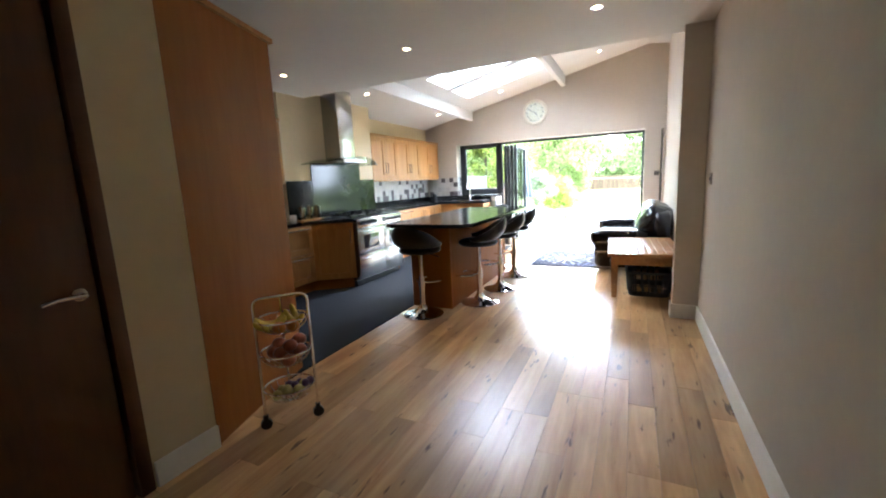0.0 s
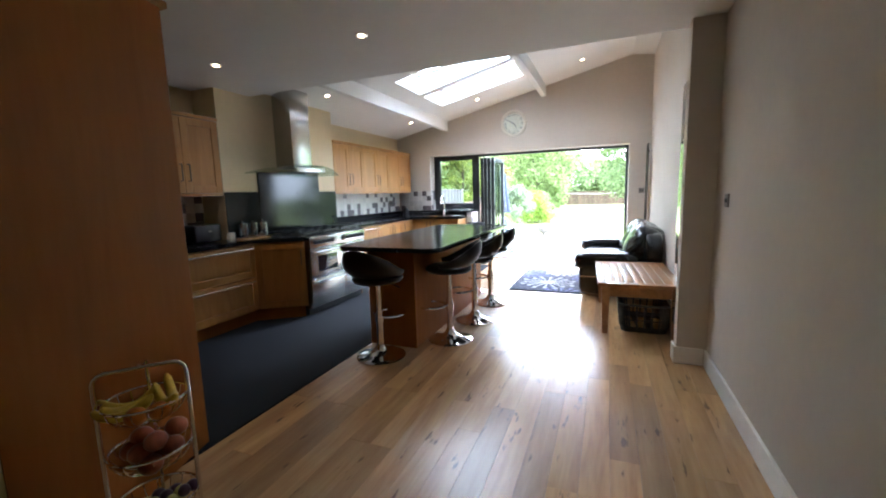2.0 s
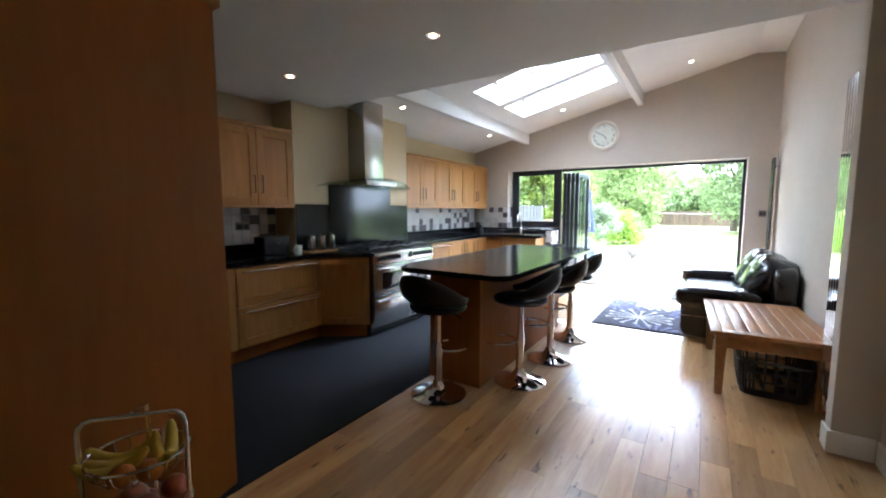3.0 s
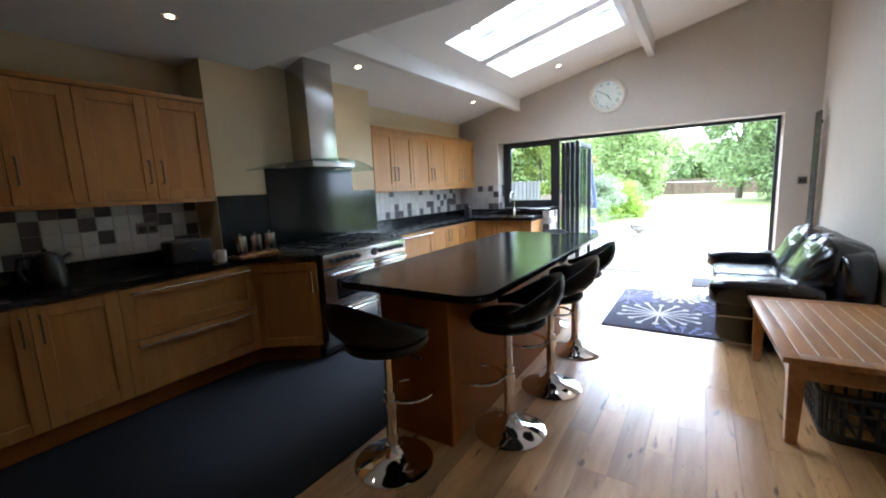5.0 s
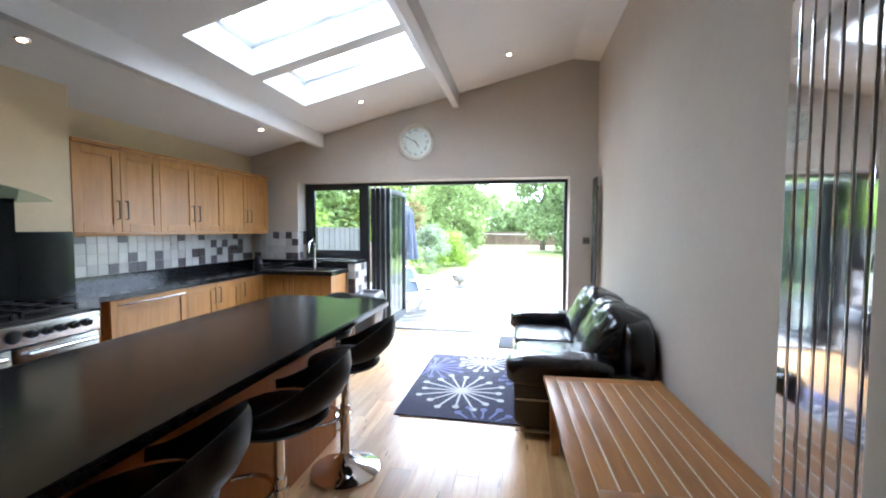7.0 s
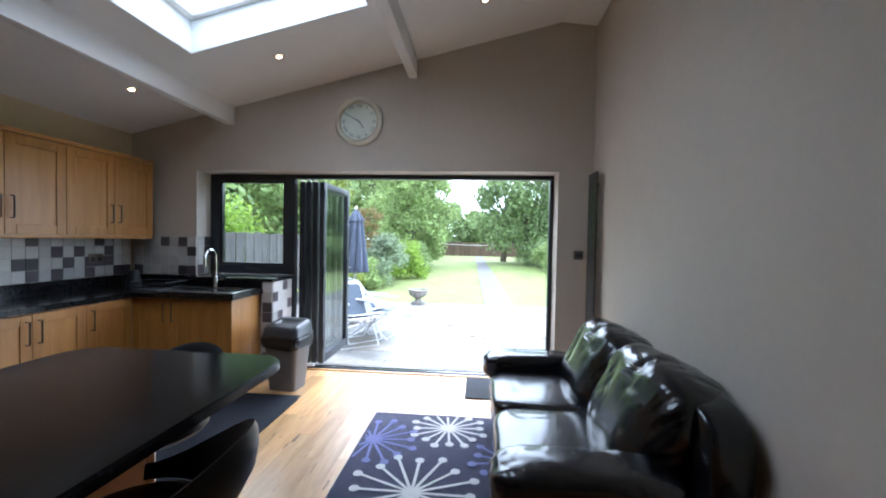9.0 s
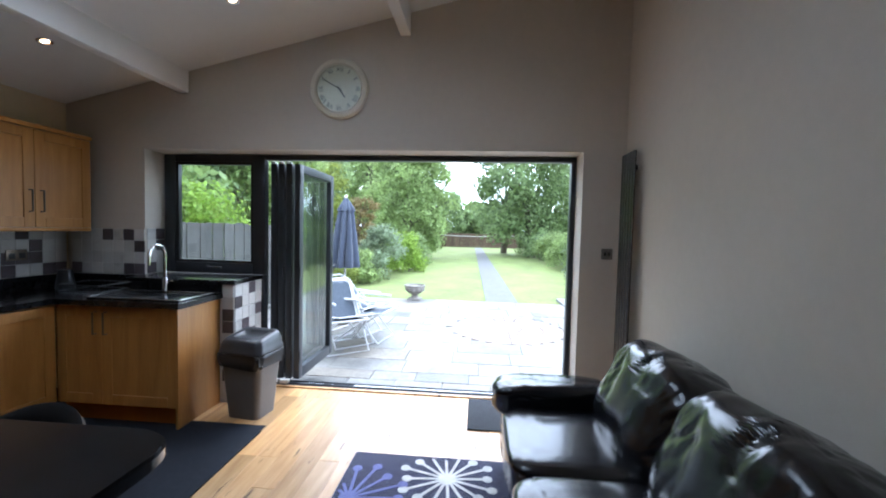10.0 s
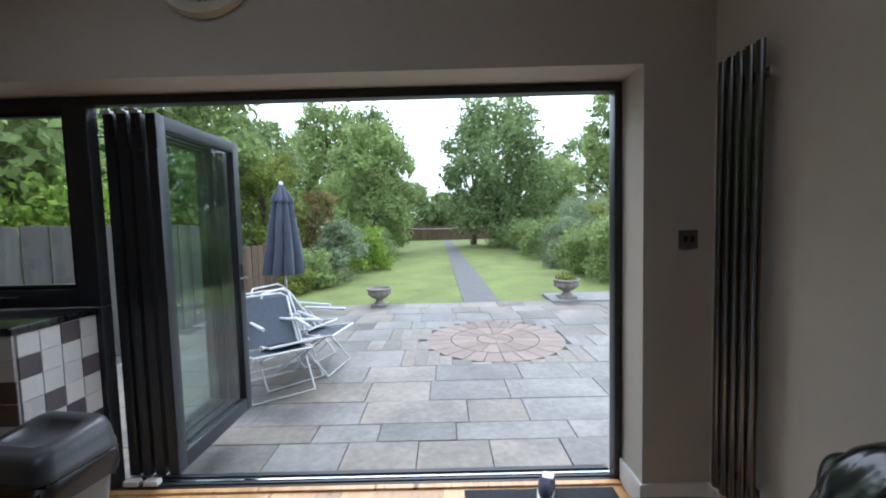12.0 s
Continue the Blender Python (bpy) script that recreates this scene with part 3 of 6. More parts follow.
# sink run under the window
u = thing("sink_cabinet", (-3.85, -0.64, 0), "light oak sink base cabinet with a plain end panel", "cabinet", "base cabinets")
part("body", bx(0, 0.94, 0.02, 0.445, 0.13, 0.868), OAK, u)
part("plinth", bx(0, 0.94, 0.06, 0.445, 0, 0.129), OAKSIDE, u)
part("end_panel", bx(0.942, 0.962, -0.02, 0.445, 0.0, 0.868, bevel=0.002), OAK, u)
shaker_door(u, "door", 0.36, 0.72, (0.0, 0.018, 0.14), 0, hx=0.32, hz=0.6)
shaker_door(u, "door", 0.58, 0.72, (0.36, 0.018, 0.14), 0, hx=0.04, hz=0.6)

# worktops
bm = bmesh.new()
prism(bm, [(XL, -6.27), (-3.82, -6.27), (-3.82, -4.52), (-3.40, -4.22), (-3.40, -4.19), (XL + 0.33, -4.19), (XL + 0.33, -4.585), (XL, -4.585)], 0.87, 0.91)
solid("worktop", bm, GRANITE, "polished black granite worktop", "worktop", smooth=False)
bm = bmesh.new()
prism(bm, [(XL + 0.33, -3.07), (-3.40, -3.07), (-3.40, -3.04), (-3.82, -2.72), (-3.82, -0.69), (-2.86, -0.69), (-2.86, LOWY - 0.002), (OX0, LOWY - 0.002), (OX0, -0.002), (XL, -0.002), (XL, -2.655), (XL + 0.33, -2.655)], 0.87, 0.91)
solid("worktop", bm, GRANITE, "polished black granite worktop running to the sink", "worktop", smooth=False)
for a in ((XL + 0.002, XL + 0.02, -2.65, -0.021), (XL + 0.02, OX0, -0.02, -0.002), (XL + 0.002, XL + 0.02, -6.25, -4.59)):
    solid("upstand", bx(*a, 0.911, 1.01), GRANITE, "black granite upstand behind the worktop", "worktop", "upstands", smooth=False)
solid("window_sill", bx(OX0 + 0.004, LOWX + 0.02, LOWY - 0.025, FY0 - 0.001, SILL - 0.036, SILL - 0.001, bevel=0.004), GRANITE, "black granite window sill", "sill", kind="structure")
solid("window_upstand", bx(OX0 + 0.004, -2.87, LOWY - 0.014, LOWY - 0.002, 0.912, SILL - 0.038), GRANITE, "black granite strip behind the sink", "worktop")

# tall units by the hall
u = thing("larder_cabinet", (0, 0, 0), "tall oak larder cabinet with a plain veneered end panel", "cabinet")
bm = bmesh.new()
prism(bm, [(-3.85, -7.04), (-2.15, -7.04), (-2.40, -6.31), (-3.85, -6.31)], 0.0, 2.26)
part("body", bm, OAKSIDE, u)
bm = bmesh.new()
prism(bm, [(-2.12, -7.165), (-2.095, -7.165), (-2.36, -6.29), (-2.385, -6.29)], 0.0, 2.275)
part("end_panel", bm, OAKSIDE, u)
bm = bmesh.new()
prism(bm, [(-2.14, -7.165), (-2.075, -7.165), (-2.34, -6.265), (-2.405, -6.265)], 2.276, 2.305)
part("cornice", bm, OAK, u, "lighter oak cornice strip")

# range cooker
RY0, RY1, RX = -4.17, -3.07, -3.38
u = thing("range_cooker", (0, 0, 0), "stainless steel range cooker with gas hob and two ovens", "cooker")
part("body", bx(-4.08, RX - 0.03, RY0, RY1, 0.08, 0.90), STEEL, u)
part("plinth", bx(-4.0, RX - 0.08, RY0 + 0.02, RY1 - 0.02, 0, 0.079), BLACKPLASTIC, u)
bm = bx(RX - 0.028, RX + 0.01, RY0, RY1, 0.775, 0.90, bevel=0.008)
part("control_panel", bm, STEEL, u)
mid = RY0 + 0.62
ODARK = material("oven_glass", (0.01, 0.01, 0.012), 0.06, spec=0.8, var=0.2)
for n, (a, b, z0, z1, glass) in enumerate(((RY0 + 0.004, mid - 0.003, 0.42, 0.765, True), (mid + 0.003, RY1 - 0.004, 0.42, 0.765, True), (RY0 + 0.004, mid - 0.003, 0.10, 0.41, False), (mid + 0.003, RY1 - 0.004, 0.10, 0.41, False))):
    d = part("oven_door", bx(RX - 0.028, RX, a, b, z0, z1, bevel=0.006), STEEL, u)
    if glass:
        part("window", bx(RX, RX + 0.003, a + 0.13, b - 0.13, z0 + 0.07, z1 - 0.09, bevel=0.001), ODARK, d, "dark oven window")
    bm = bmesh.new()
    sweep(bm, [(RX, a + 0.05, z1 - 0.035), (RX + 0.045, a + 0.05, z1 - 0.035), (RX + 0.045, b - 0.05, z1 - 0.035), (RX, b - 0.05, z1 - 0.035)], 0.011, 10)
    part("handle", bm, CHROME, d)
for y in [RY0 + 0.09 + 0.075 * i for i in range(5)] + [RY1 - 0.09 - 0.075 * i for i in range(5)]:
    bm = bmesh.new()
    lathe(bm, [(0.026, 0), (0.026, 0.006), (0.02, 0.008), (0.018, 0.03), (0.0, 0.031)], 18)
    bmesh.ops.rotate(bm, verts=bm.verts, matrix=Matrix.Rotation(radians(90), 3, "Y"))
    box(bm, 0.03, 0.036, -0.004, 0.004, -0.016, 0.016)
    bmesh.ops.translate(bm, verts=bm.verts, vec=(RX + 0.01, y, 0.84))
    part("knob", bm, BLACKPLASTIC, u, "black control knob")
bm = bmesh.new()
lathe(bm, [(0.038, 0), (0.038, 0.008), (0.034, 0.009), (0.0, 0.009)], 24)
bmesh.ops.rotate(bm, verts=bm.verts, matrix=Matrix.Rotation(radians(90), 3, "Y"))
bmesh.ops.translate(bm, verts=bm.verts, vec=(RX + 0.01, mid, 0.84))
part("clock", bm, BLACKPLASTIC, u)
part("hob", bx(-4.06, RX - 0.04, RY0 + 0.01, RY1 - 0.01, 0.901, 0.912, bevel=0.004), BLACKPLASTIC, u, "black hob plate")
for i in range(3):
    for j in range(2):
        cx, cy = -3.89 + 0.27 * j, RY0 + 0.2 + 0.35 * i
        bm = bmesh.new()
        lathe(bm, [(0.055, 0.912), (0.055, 0.924), (0.035, 0.926), (0.035, 0.934), (0, 0.934)], 20, (cx, cy, 0))
        part("burner", bm, BLACKPLASTIC, u)
for i in range(3):
    cy = RY0 + 0.2 + 0.35 * i
    for dy in (-0.15, 0.0, 0.15):
        part("grate_bar", bx(-4.02, -3.49, cy + dy - 0.006, cy + dy + 0.006, 0.94, 0.955), BLACKPLASTIC, u)
    for dx in (-4.02, -3.89, -3.755, -3.62, -3.5):
        part("grate_bar", bx(dx - 0.006, dx + 0.006, cy - 0.15, cy + 0.15, 0.938, 0.953), BLACKPLASTIC, u)
    for dx in (-4.02, -3.5):
        for dy in (-0.15, 0.15):
            part("grate_foot", bx(dx - 0.008, dx + 0.008, cy + dy - 0.008, cy + dy + 0.008, 0.912, 0.945), BLACKPLASTIC, u)

# glass splashback
SPLASH = material("green_black_glass", (0.010, 0.012, 0.012), 0.10, spec=0.22, var=0.3, scale=3)
u = thing("splashback", (0, 0, 0), "polished black glass splashback behind the cooker", "splashback")
for a in ((-4.108, -4.575, -4.12, 1.425), (-4.108, -3.04, -2.665, 1.425), (-4.106, -4.118, -3.042, 1.66)):
    part("panel", bx(-4.118, a[0], a[1], a[2], 0.915, a[3]), SPLASH, u, smooth=False)

# extractor hood
u = thing("cooker_hood", (0, 0, 0), "stainless steel chimney hood with a curved glass canopy", "cooker hood")
HY = -3.63
part("chimney", bx(-4.118, -3.85, HY - 0.165, HY + 0.165, 1.70, 2.72, bevel=0.003), STEEL, u)
bm = bmesh.new()
prism(bm, [(-4.118, HY - 0.26), (-3.72, HY - 0.26), (-3.70, HY), (-3.72, HY + 0.26), (-4.118, HY + 0.26)], 1.655, 1.70)
part("body", bm, STEEL, u)
bm = bmesh.new()
n = 24
rows = []
for i in range(n + 1):
    s = -1 + 2 * i / n
    y = HY - 0.05 + 0.62 * s
    z = 1.72 - 0.09 * s * s
    xf = -3.60 - 0.14 * s * s
    rows.append([bm.verts.new(p) for p in ((-4.1, y, z), (xf, y, z), (xf, y, z + 0.008), (-4.1, y, z + 0.008))])
for a, b in zip(rows, rows[1:]):
    for k in range(4):
        bm.faces.new((a[k], a[(k + 1) % 4], b[(k + 1) % 4], b[k]))
bm.faces.new(rows[0])
bm.faces.new(rows[-1][::-1])
part("glass_canopy", bm, clear_glass("canopy_glass", (0.75, 0.85, 0.82)), u, "curved clear glass canopy")

# island: the top runs on past the base to leave room for knees
ISL_END = -2.75
u = thing("kitchen_island", (0, 0, 0), "oak panelled kitchen island base", "island")
part("body", bx(-2.29, -1.87, -4.64, ISL_END, 0.0, 0.866, bevel=0.002), OAKSIDE, u)
part("end_panel", bx(-2.30, -1.84, -4.68, -4.642, 0.0, 0.867, bevel=0.003), OAKSIDE, u)
part("end_panel", bx(-2.30, -1.84, ISL_END, ISL_END + 0.03, 0.0, 0.867, bevel=0.003), OAKSIDE, u)
part("side_panel", bx(-1.868, -1.842, -4.64, ISL_END - 0.001, 0.0, 0.867, bevel=0.003), OAKSIDE, u)


def rounded(x0, x1, y0, y1, r, n=8):
    out = []
    for cx, cy, a in ((x1 - r, y1 - r, 0), (x0 + r, y1 - r, 90), (x0 + r, y0 + r, 180), (x1 - r, y0 + r, 270)):
        out += [(cx + r * math.cos(radians(a + 90 * i / n)), cy + r * math.sin(radians(a + 90 * i / n))) for i in range(n + 1)]
    return out


bm = bmesh.new()
prism(bm, rounded(-2.56, -1.56, -4.82, -2.29, 0.14), 0.868, 0.908)
rim = [e for e in bm.edges if abs(e.verts[0].co.z - e.verts[1].co.z) < 1e-5]
bmesh.ops.bevel(bm, geom=rim, offset=0.008, segments=2, affect="EDGES")
solid("island_worktop", bm, GRANITE, "polished black granite island worktop with rounded corners", "worktop")


# ---- small kitchen things ----
# sink, tap and dish rack
u = thing("sink", (-3.2, -0.45, 0.911), "black composite inset sink with a drainer", "sink")
bm = bmesh.new()
box(bm, -0.42, 0.30, -0.18, 0.18, 0.0, 0.008, bevel=0.003)
part("rim", bm, GRANITE, u)
bm = bmesh.new()
for a in ((-0.42, 0.30, -0.182, -0.172), (-0.42, 0.30, 0.172, 0.182), (-0.42, -0.41, -0.17, 0.17), (0.29, 0.30, -0.17, 0.17)):
    box(bm, *a, 0.006, 0.016, bevel=0.002)
part("edge", bm, STEEL, u, "bright raised sink edge")
for i in range(6):
    part("drainer_rib", bx(-0.40 + 0.045 * i, -0.385 + 0.045 * i, -0.14, 0.14, 0.008, 0.013, bevel=0.002), GRANITE, u)
u = thing("tap", (-3.33, -0.237, 0.911), "chrome swan-neck kitchen mixer tap", "tap")
bm = bmesh.new()
lathe(bm, [(0.027, 0), (0.027, 0.01), (0.021, 0.02), (0.021, 0.10), (0.015, 0.12)], 20)
part("body", bm, CHROME, u)
bm = bmesh.new()
sweep(bm, [(0, 0, 0.1), (0, 0, 0.30)] + [(0, -0.08 + 0.08 * math.cos(radians(a)), 0.30 + 0.08 * math.sin(radians(a))) for a in range(15, 181, 15)] + [(0, -0.16, 0.23)], 0.013, 12)
part("spout", bm, CHROME, u)
part("lever", sweep(bmesh.new(), [(0.02, 0, 0.07), (0.05, -0.02, 0.085), (0.10, -0.05, 0.10)], 0.007, 8), CHROME, u)
u = thing("dish_rack", (-3.82, -0.37, 0.911), "black wire dish rack beside the sink", "dish rack")
bm = bmesh.new()
for z, g in ((0.02, 0), (0.07, 0.01)):
    sweep(bm, [(-0.17 - g, -0.13 - g, z), (0.17 + g, -0.13 - g, z), (0.17 + g, 0.13 + g, z), (-0.17 - g, 0.13 + g, z)], 0.005, 6, closed=True)
part("frame", bm, BLACKPLASTIC, u)
for i in range(9):
    x = -0.16 + 0.04 * i
    part("wire", sweep(bmesh.new(), [(x, -0.14, 0.07), (x, -0.13, 0.0), (x, 0.0, 0.0), (x, 0.0, 0.06), (x, 0.0, 0.0), (x, 0.13, 0.0), (x, 0.14, 0.07)], 0.003, 5), BLACKPLASTIC, u)

# canisters on a board, mug, toaster, kettle
solid("chopping_board", bx(-4.06, -3.90, -4.55, -4.19, 0.912, 0.926, bevel=0.004), OAK, "pale wooden board under the canisters", "board")
for y in (-4.50, -4.365, -4.23):
    u = thing("canister", (-3.98, y, 0.927), "brushed steel storage canister with a domed lid", "canister", "storage canisters")
    part("body", lathe(bmesh.new(), [(0.05, 0), (0.052, 0.004), (0.052, 0.14)], 26), STEEL, u)
    part("lid", lathe(bmesh.new(), [(0.053, 0.14), (0.053, 0.158), (0.035, 0.168), (0.012, 0.171), (0.012, 0.18), (0.0, 0.182)], 26), STEEL, u)
MUGW = material("white_ceramic", (0.75, 0.74, 0.71), 0.2, var=0.05)
u = thing("mug", (-3.93, -4.70, 0.911), "white ceramic mug on the worktop", "mug")
part("cup", lathe(bmesh.new(), [(0.036, 0), (0.041, 0.01), (0.042, 0.092), (0.038, 0.092), (0.036, 0.012), (0.0, 0.01)], 24), MUGW, u)
part("handle", sweep(bmesh.new(), [(0.01, -0.04, 0.075), (0.02, -0.062, 0.068), (0.022, -0.066, 0.045), (0.012, -0.05, 0.022), (0.005, -0.038, 0.018)], 0.006, 8), MUGW, u)
u = thing("toaster", (-4.17, -4.83, 0.911), "dark toaster with bright steel edges", "toaster")
part("body", bx(-0.09, 0.09, -0.15, 0.15, 0.008, 0.185, bevel=0.022, seg=3), BLACKPLASTIC, u)
part("trim", bx(-0.075, 0.075, -0.12, 0.12, 0.1845, 0.189, bevel=0.002), STEEL, u)
for x in (-0.035, 0.035):
    part("slot", bx(x - 0.012, x + 0.012, -0.1, 0.1, 0.189, 0.1905), BLACKPLASTIC, u)
part("lever", bx(0.085, 0.11, -0.02, 0.02, 0.11, 0.125, bevel=0.004), STEEL, u)
u = thing("kettle", (-4.1, -5.66, 0.911), "black electric kettle on the worktop", "kettle")
part("body", lathe(bmesh.new(), [(0.085, 0), (0.09, 0.02), (0.088, 0.09), (0.07, 0.19), (0.05, 0.215), (0.012, 0.225), (0.012, 0.24), (0, 0.242)], 28), BLACKPLASTIC, u)
part("handle", sweep(bmesh.new(), [(0.0, -0.06, 0.2), (0, -0.12, 0.195), (0, -0.13, 0.14), (0, -0.11, 0.06), (0, -0.085, 0.05)], 0.012, 8), BLACKPLASTIC, u)
part("spout", cyl(bmesh.new(), (0, 0.07, 0.15), (0, 0.12, 0.195), 0.025, 0.014, 12), BLACKPLASTIC, u)
u = thing("coffee_pot", (-4.15, -0.30, 0.911), "dark jug in the corner of the worktop", "jug")
part("body", lathe(bmesh.new(), [(0.06, 0), (0.065, 0.02), (0.05, 0.12), (0.045, 0.16), (0.0, 0.17)], 22), BLACKPLASTIC, u)

# sockets on the tiled wall
for y, z in ((-4.98, 1.2), (-2.5, 1.2), (-0.42, 1.19)):
    u = thing("wall_socket", (XL + 0.012, y, z), "dark metal double wall socket on the tiles", "socket", "wall sockets")
    part("plate", bx(0, 0.009, -0.073, 0.073, -0.043, 0.043, bevel=0.003), BRONZE, u)
    for dy in (-0.036, 0.036):
        part("insert", bx(0.009, 0.012, dy - 0.022, dy + 0.022, -0.028, 0.015, bevel=0.001), BLACKPLASTIC, u)
    if y < -4:
        part("plug", bx(0.012, 0.04, -0.06, -0.015, -0.03, 0.02, bevel=0.006), BLACKPLASTIC, u)

# waste bin beside the sink cabinet
u = thing("waste_bin", (-2.535, -0.33, 0), "grey plastic swing-lid bin with a black liner", "bin", rz=-8)
BINGREY = material("bin_grey_plastic", (0.13, 0.125, 0.12), 0.45, var=0.1, bump=0.1)
bm = bmesh.new()
ra, rb = rounded(-0.135, 0.135, -0.115, 0.115, 0.045, 6), rounded(-0.175, 0.175, -0.15, 0.15, 0.055, 6)
lo = [bm.verts.new((x, y, 0)) for x, y in ra]
hi = [bm.verts.new((x, y, 0.48)) for x, y in rb]
bm.faces.new(lo[::-1])
for i in range(len(lo)):
    bm.faces.new((lo[i], lo[(i + 1) % len(lo)], hi[(i + 1) % len(lo)], hi[i]))
part("body", bm, BINGREY, u)
bm = bmesh.new()
rr = random.Random(3)
ring = [[bm.verts.new((x * k + rr.uniform(-0.012, 0.012), y * k + rr.uniform(-0.012, 0.012), z + rr.uniform(-0.012, 0.012))) for x, y in rb] for k, z in ((1.06, 0.40), (1.10, 0.43), (1.12, 0.475), (1.10, 0.50), (1.03, 0.505))]
for a, b in zip(ring, ring[1:]):
    for i in range(len(a)):
        bm.faces.new((a[i], a[(i + 1) % len(a)], b[(i + 1) % len(a)], b[i]))
part("liner", bm, BLACKPLASTIC, u, "crumpled black bin liner")
bm = bmesh.new()
prof = ((1.05, 0.50), (1.09, 0.507), (1.09, 0.525), (1.06, 0.535), (1.03, 0.575), (0.97, 0.605), (0.88, 0.622), (0.80, 0.625))
ring = [[bm.verts.new((x * k, y * k, z + 0.02 * (y / 0.15) * (z - 0.50) / 0.12)) for x, y in rb] for k, z in prof]
for k, z in ((1.0, 0.623), (0.96, 0.617), (0.8, 0.603), (0.45, 0.593), (0.15, 0.591)):
    # the oval dish of the flap
    loop = []
    for x, y in rb:
        a = math.atan2(y / 0.15, x / 0.175)
        loop.append(bm.verts.new((0.135 * k * math.cos(a), 0.108 * k * math.sin(a), z + 0.012 * math.sin(a) * k)))
    ring.append(loop)
for a, b in zip(ring, ring[1:]):
    for i in range(len(a)):
        bm.faces.new((a[i], a[(i + 1) % len(a)], b[(i + 1) % len(a)], b[i]))
bm.faces.new(ring[-1])
part("lid", bm, material("dark_grey_lid_plastic", (0.045, 0.046, 0.05), 0.3, var=0.1), u, "dark grey lid with an oval dished flap")

# recessed lamps
LAMPS = [(-0.42, -5.08), (-2.01, -5.05), (-3.49, -5.05), (-3.76, -3.18), (-3.73, -0.78), (-2.47, -0.68), (-0.73, -0.7)]
for x, y in LAMPS:
    flat = y < YV
    z = ZC if flat else slope(x)
    u = thing("downlight", (x, y, z), "lit recessed ceiling spotlight with a chrome ring", "ceiling lamp", "recessed spotlights")
    if not flat:
        u.matrix_basis = pose(x, y, z, 0, -math.degrees(math.atan(0.235)), 0)
    part("ring", lathe(bmesh.new(), [(0.0245, -0.001), (0.030, -0.004), (0.042, -0.006), (0.047, -0.001), (0.0245, 0.0)], 24), CHROME, u)
    part("bulb", lathe(bmesh.new(), [(0.0, -0.005), (0.024, -0.0035), (0.024, 0.0)], 20), BULB, u, "warm glowing lamp glass")
    ld = bpy.data.lights.new("spot", "SPOT")
    ld.energy, ld.color, ld.spot_size, ld.spot_blend, ld.shadow_soft_size = LAMP_W, (1.0, 0.8, 0.58), radians(110), 0.6, 0.03
    lo_ = new("spot_lamp", ld)
    lo_.matrix_world = look((x, y, z - 0.012), (x, y, 0))

# wall clock
u = thing("wall_clock", (-1.97, -0.001, 2.61), "round cream wall clock with a pale dial", "clock")
bm = bmesh.new()
lathe(bm, [(0.245, 0), (0.248, 0.015), (0.235, 0.035), (0.205, 0.042), (0.19, 0.03), (0.188, 0.016)], 48)
bmesh.ops.rotate(bm, verts=bm.verts, matrix=Matrix.Rotation(radians(90), 3, "X"))
part("rim", bm, material("cream_clock_rim", (0.7, 0.66, 0.55), 0.35, var=0.08), u)
DIAL = material("clock_dial", (0.72, 0.74, 0.74), 0.4, var=0.05)
INK = material("dark_grey_ink", (0.05, 0.05, 0.055), 0.5, var=0.1)
bm = bmesh.new()
lathe(bm, [(0.19, 0), (0.19, 0.015), (0.0, 0.0151)], 48)
bmesh.ops.rotate(bm, verts=bm.verts, matrix=Matrix.Rotation(radians(90), 3, "X"))
part("dial", bm, DIAL, u)
NUMERALS = ("XII", "I", "II", "III", "IIII", "V", "VI", "VII", "VIII", "IX", "X", "XI")
for h, text in enumerate(NUMERALS):
    cu = bpy.data.curves.new("numeral", "FONT")
    cu.body, cu.size, cu.align_x, cu.align_y, cu.extrude = text, 0.052, "CENTER", "CENTER", 0.0008
    tmp = new("numeral_text", cu)
    dg = bpy.context.evaluated_depsgraph_get()
    me = bpy.data.meshes.new_from_object(tmp.evaluated_get(dg))
    bpy.data.objects.remove(tmp)
    me.materials.clear()
    me.materials.append(INK)
    ob = new("numeral", me)
    ob.parent = u
    a = radians(30 * h)
    ob.matrix_basis = Matrix.Translation((0.155 * math.sin(a), -0.0165, 0.155 * math.cos(a))) @ Matrix.Rotation(radians(90), 4, "X") @ Matrix.Rotation(-a, 4, "Z")
for name, hours, ln, w in (("hour_hand", 145, 0.085, 0.012), ("minute_hand", 50 * 6, 0.14, 0.008)):
    bm = bmesh.new()
    box(bm, -w / 2, w / 2, -0.0225, -0.0185, -0.025, ln, bevel=0.0008)
    bmesh.ops.rotate(bm, verts=bm.verts, matrix=Matrix.Rotation(radians(hours), 3, "Y"))
    part(name, bm, INK, u)
bm = bmesh.new()
lathe(bm, [(0.187, 0.027), (0.0, 0.0271)], 40)
bmesh.ops.rotate(bm, verts=bm.verts, matrix=Matrix.Rotation(radians(90), 3, "X"))
pane = part("cover_glass", bm, GLASS, u)
pane.visible_shadow = False


PLATE = material("brushed_bronze_plate", (0.2, 0.18, 0.16), 0.4, 0.8, var=0.15)


def switch(at, rz, wide=0.086):
    s = thing("light_switch", at, "brushed steel light switch plate on the wall", "light switch", "light switches", rz=rz)
    part("plate", bx(-wide / 2, wide / 2, -0.008, 0, -0.043, 0.043, bevel=0.003), PLATE, s)
    for dx in (-0.016, 0.016):
        part("rocker", bx(dx - 0.009, dx + 0.009, -0.012, -0.008, -0.014, 0.014, bevel=0.002), BLACKPLASTIC, s)


switch((0.225, -0.001, 1.31), 0)
switch((XN - 0.001, -4.62, 1.25), -90)


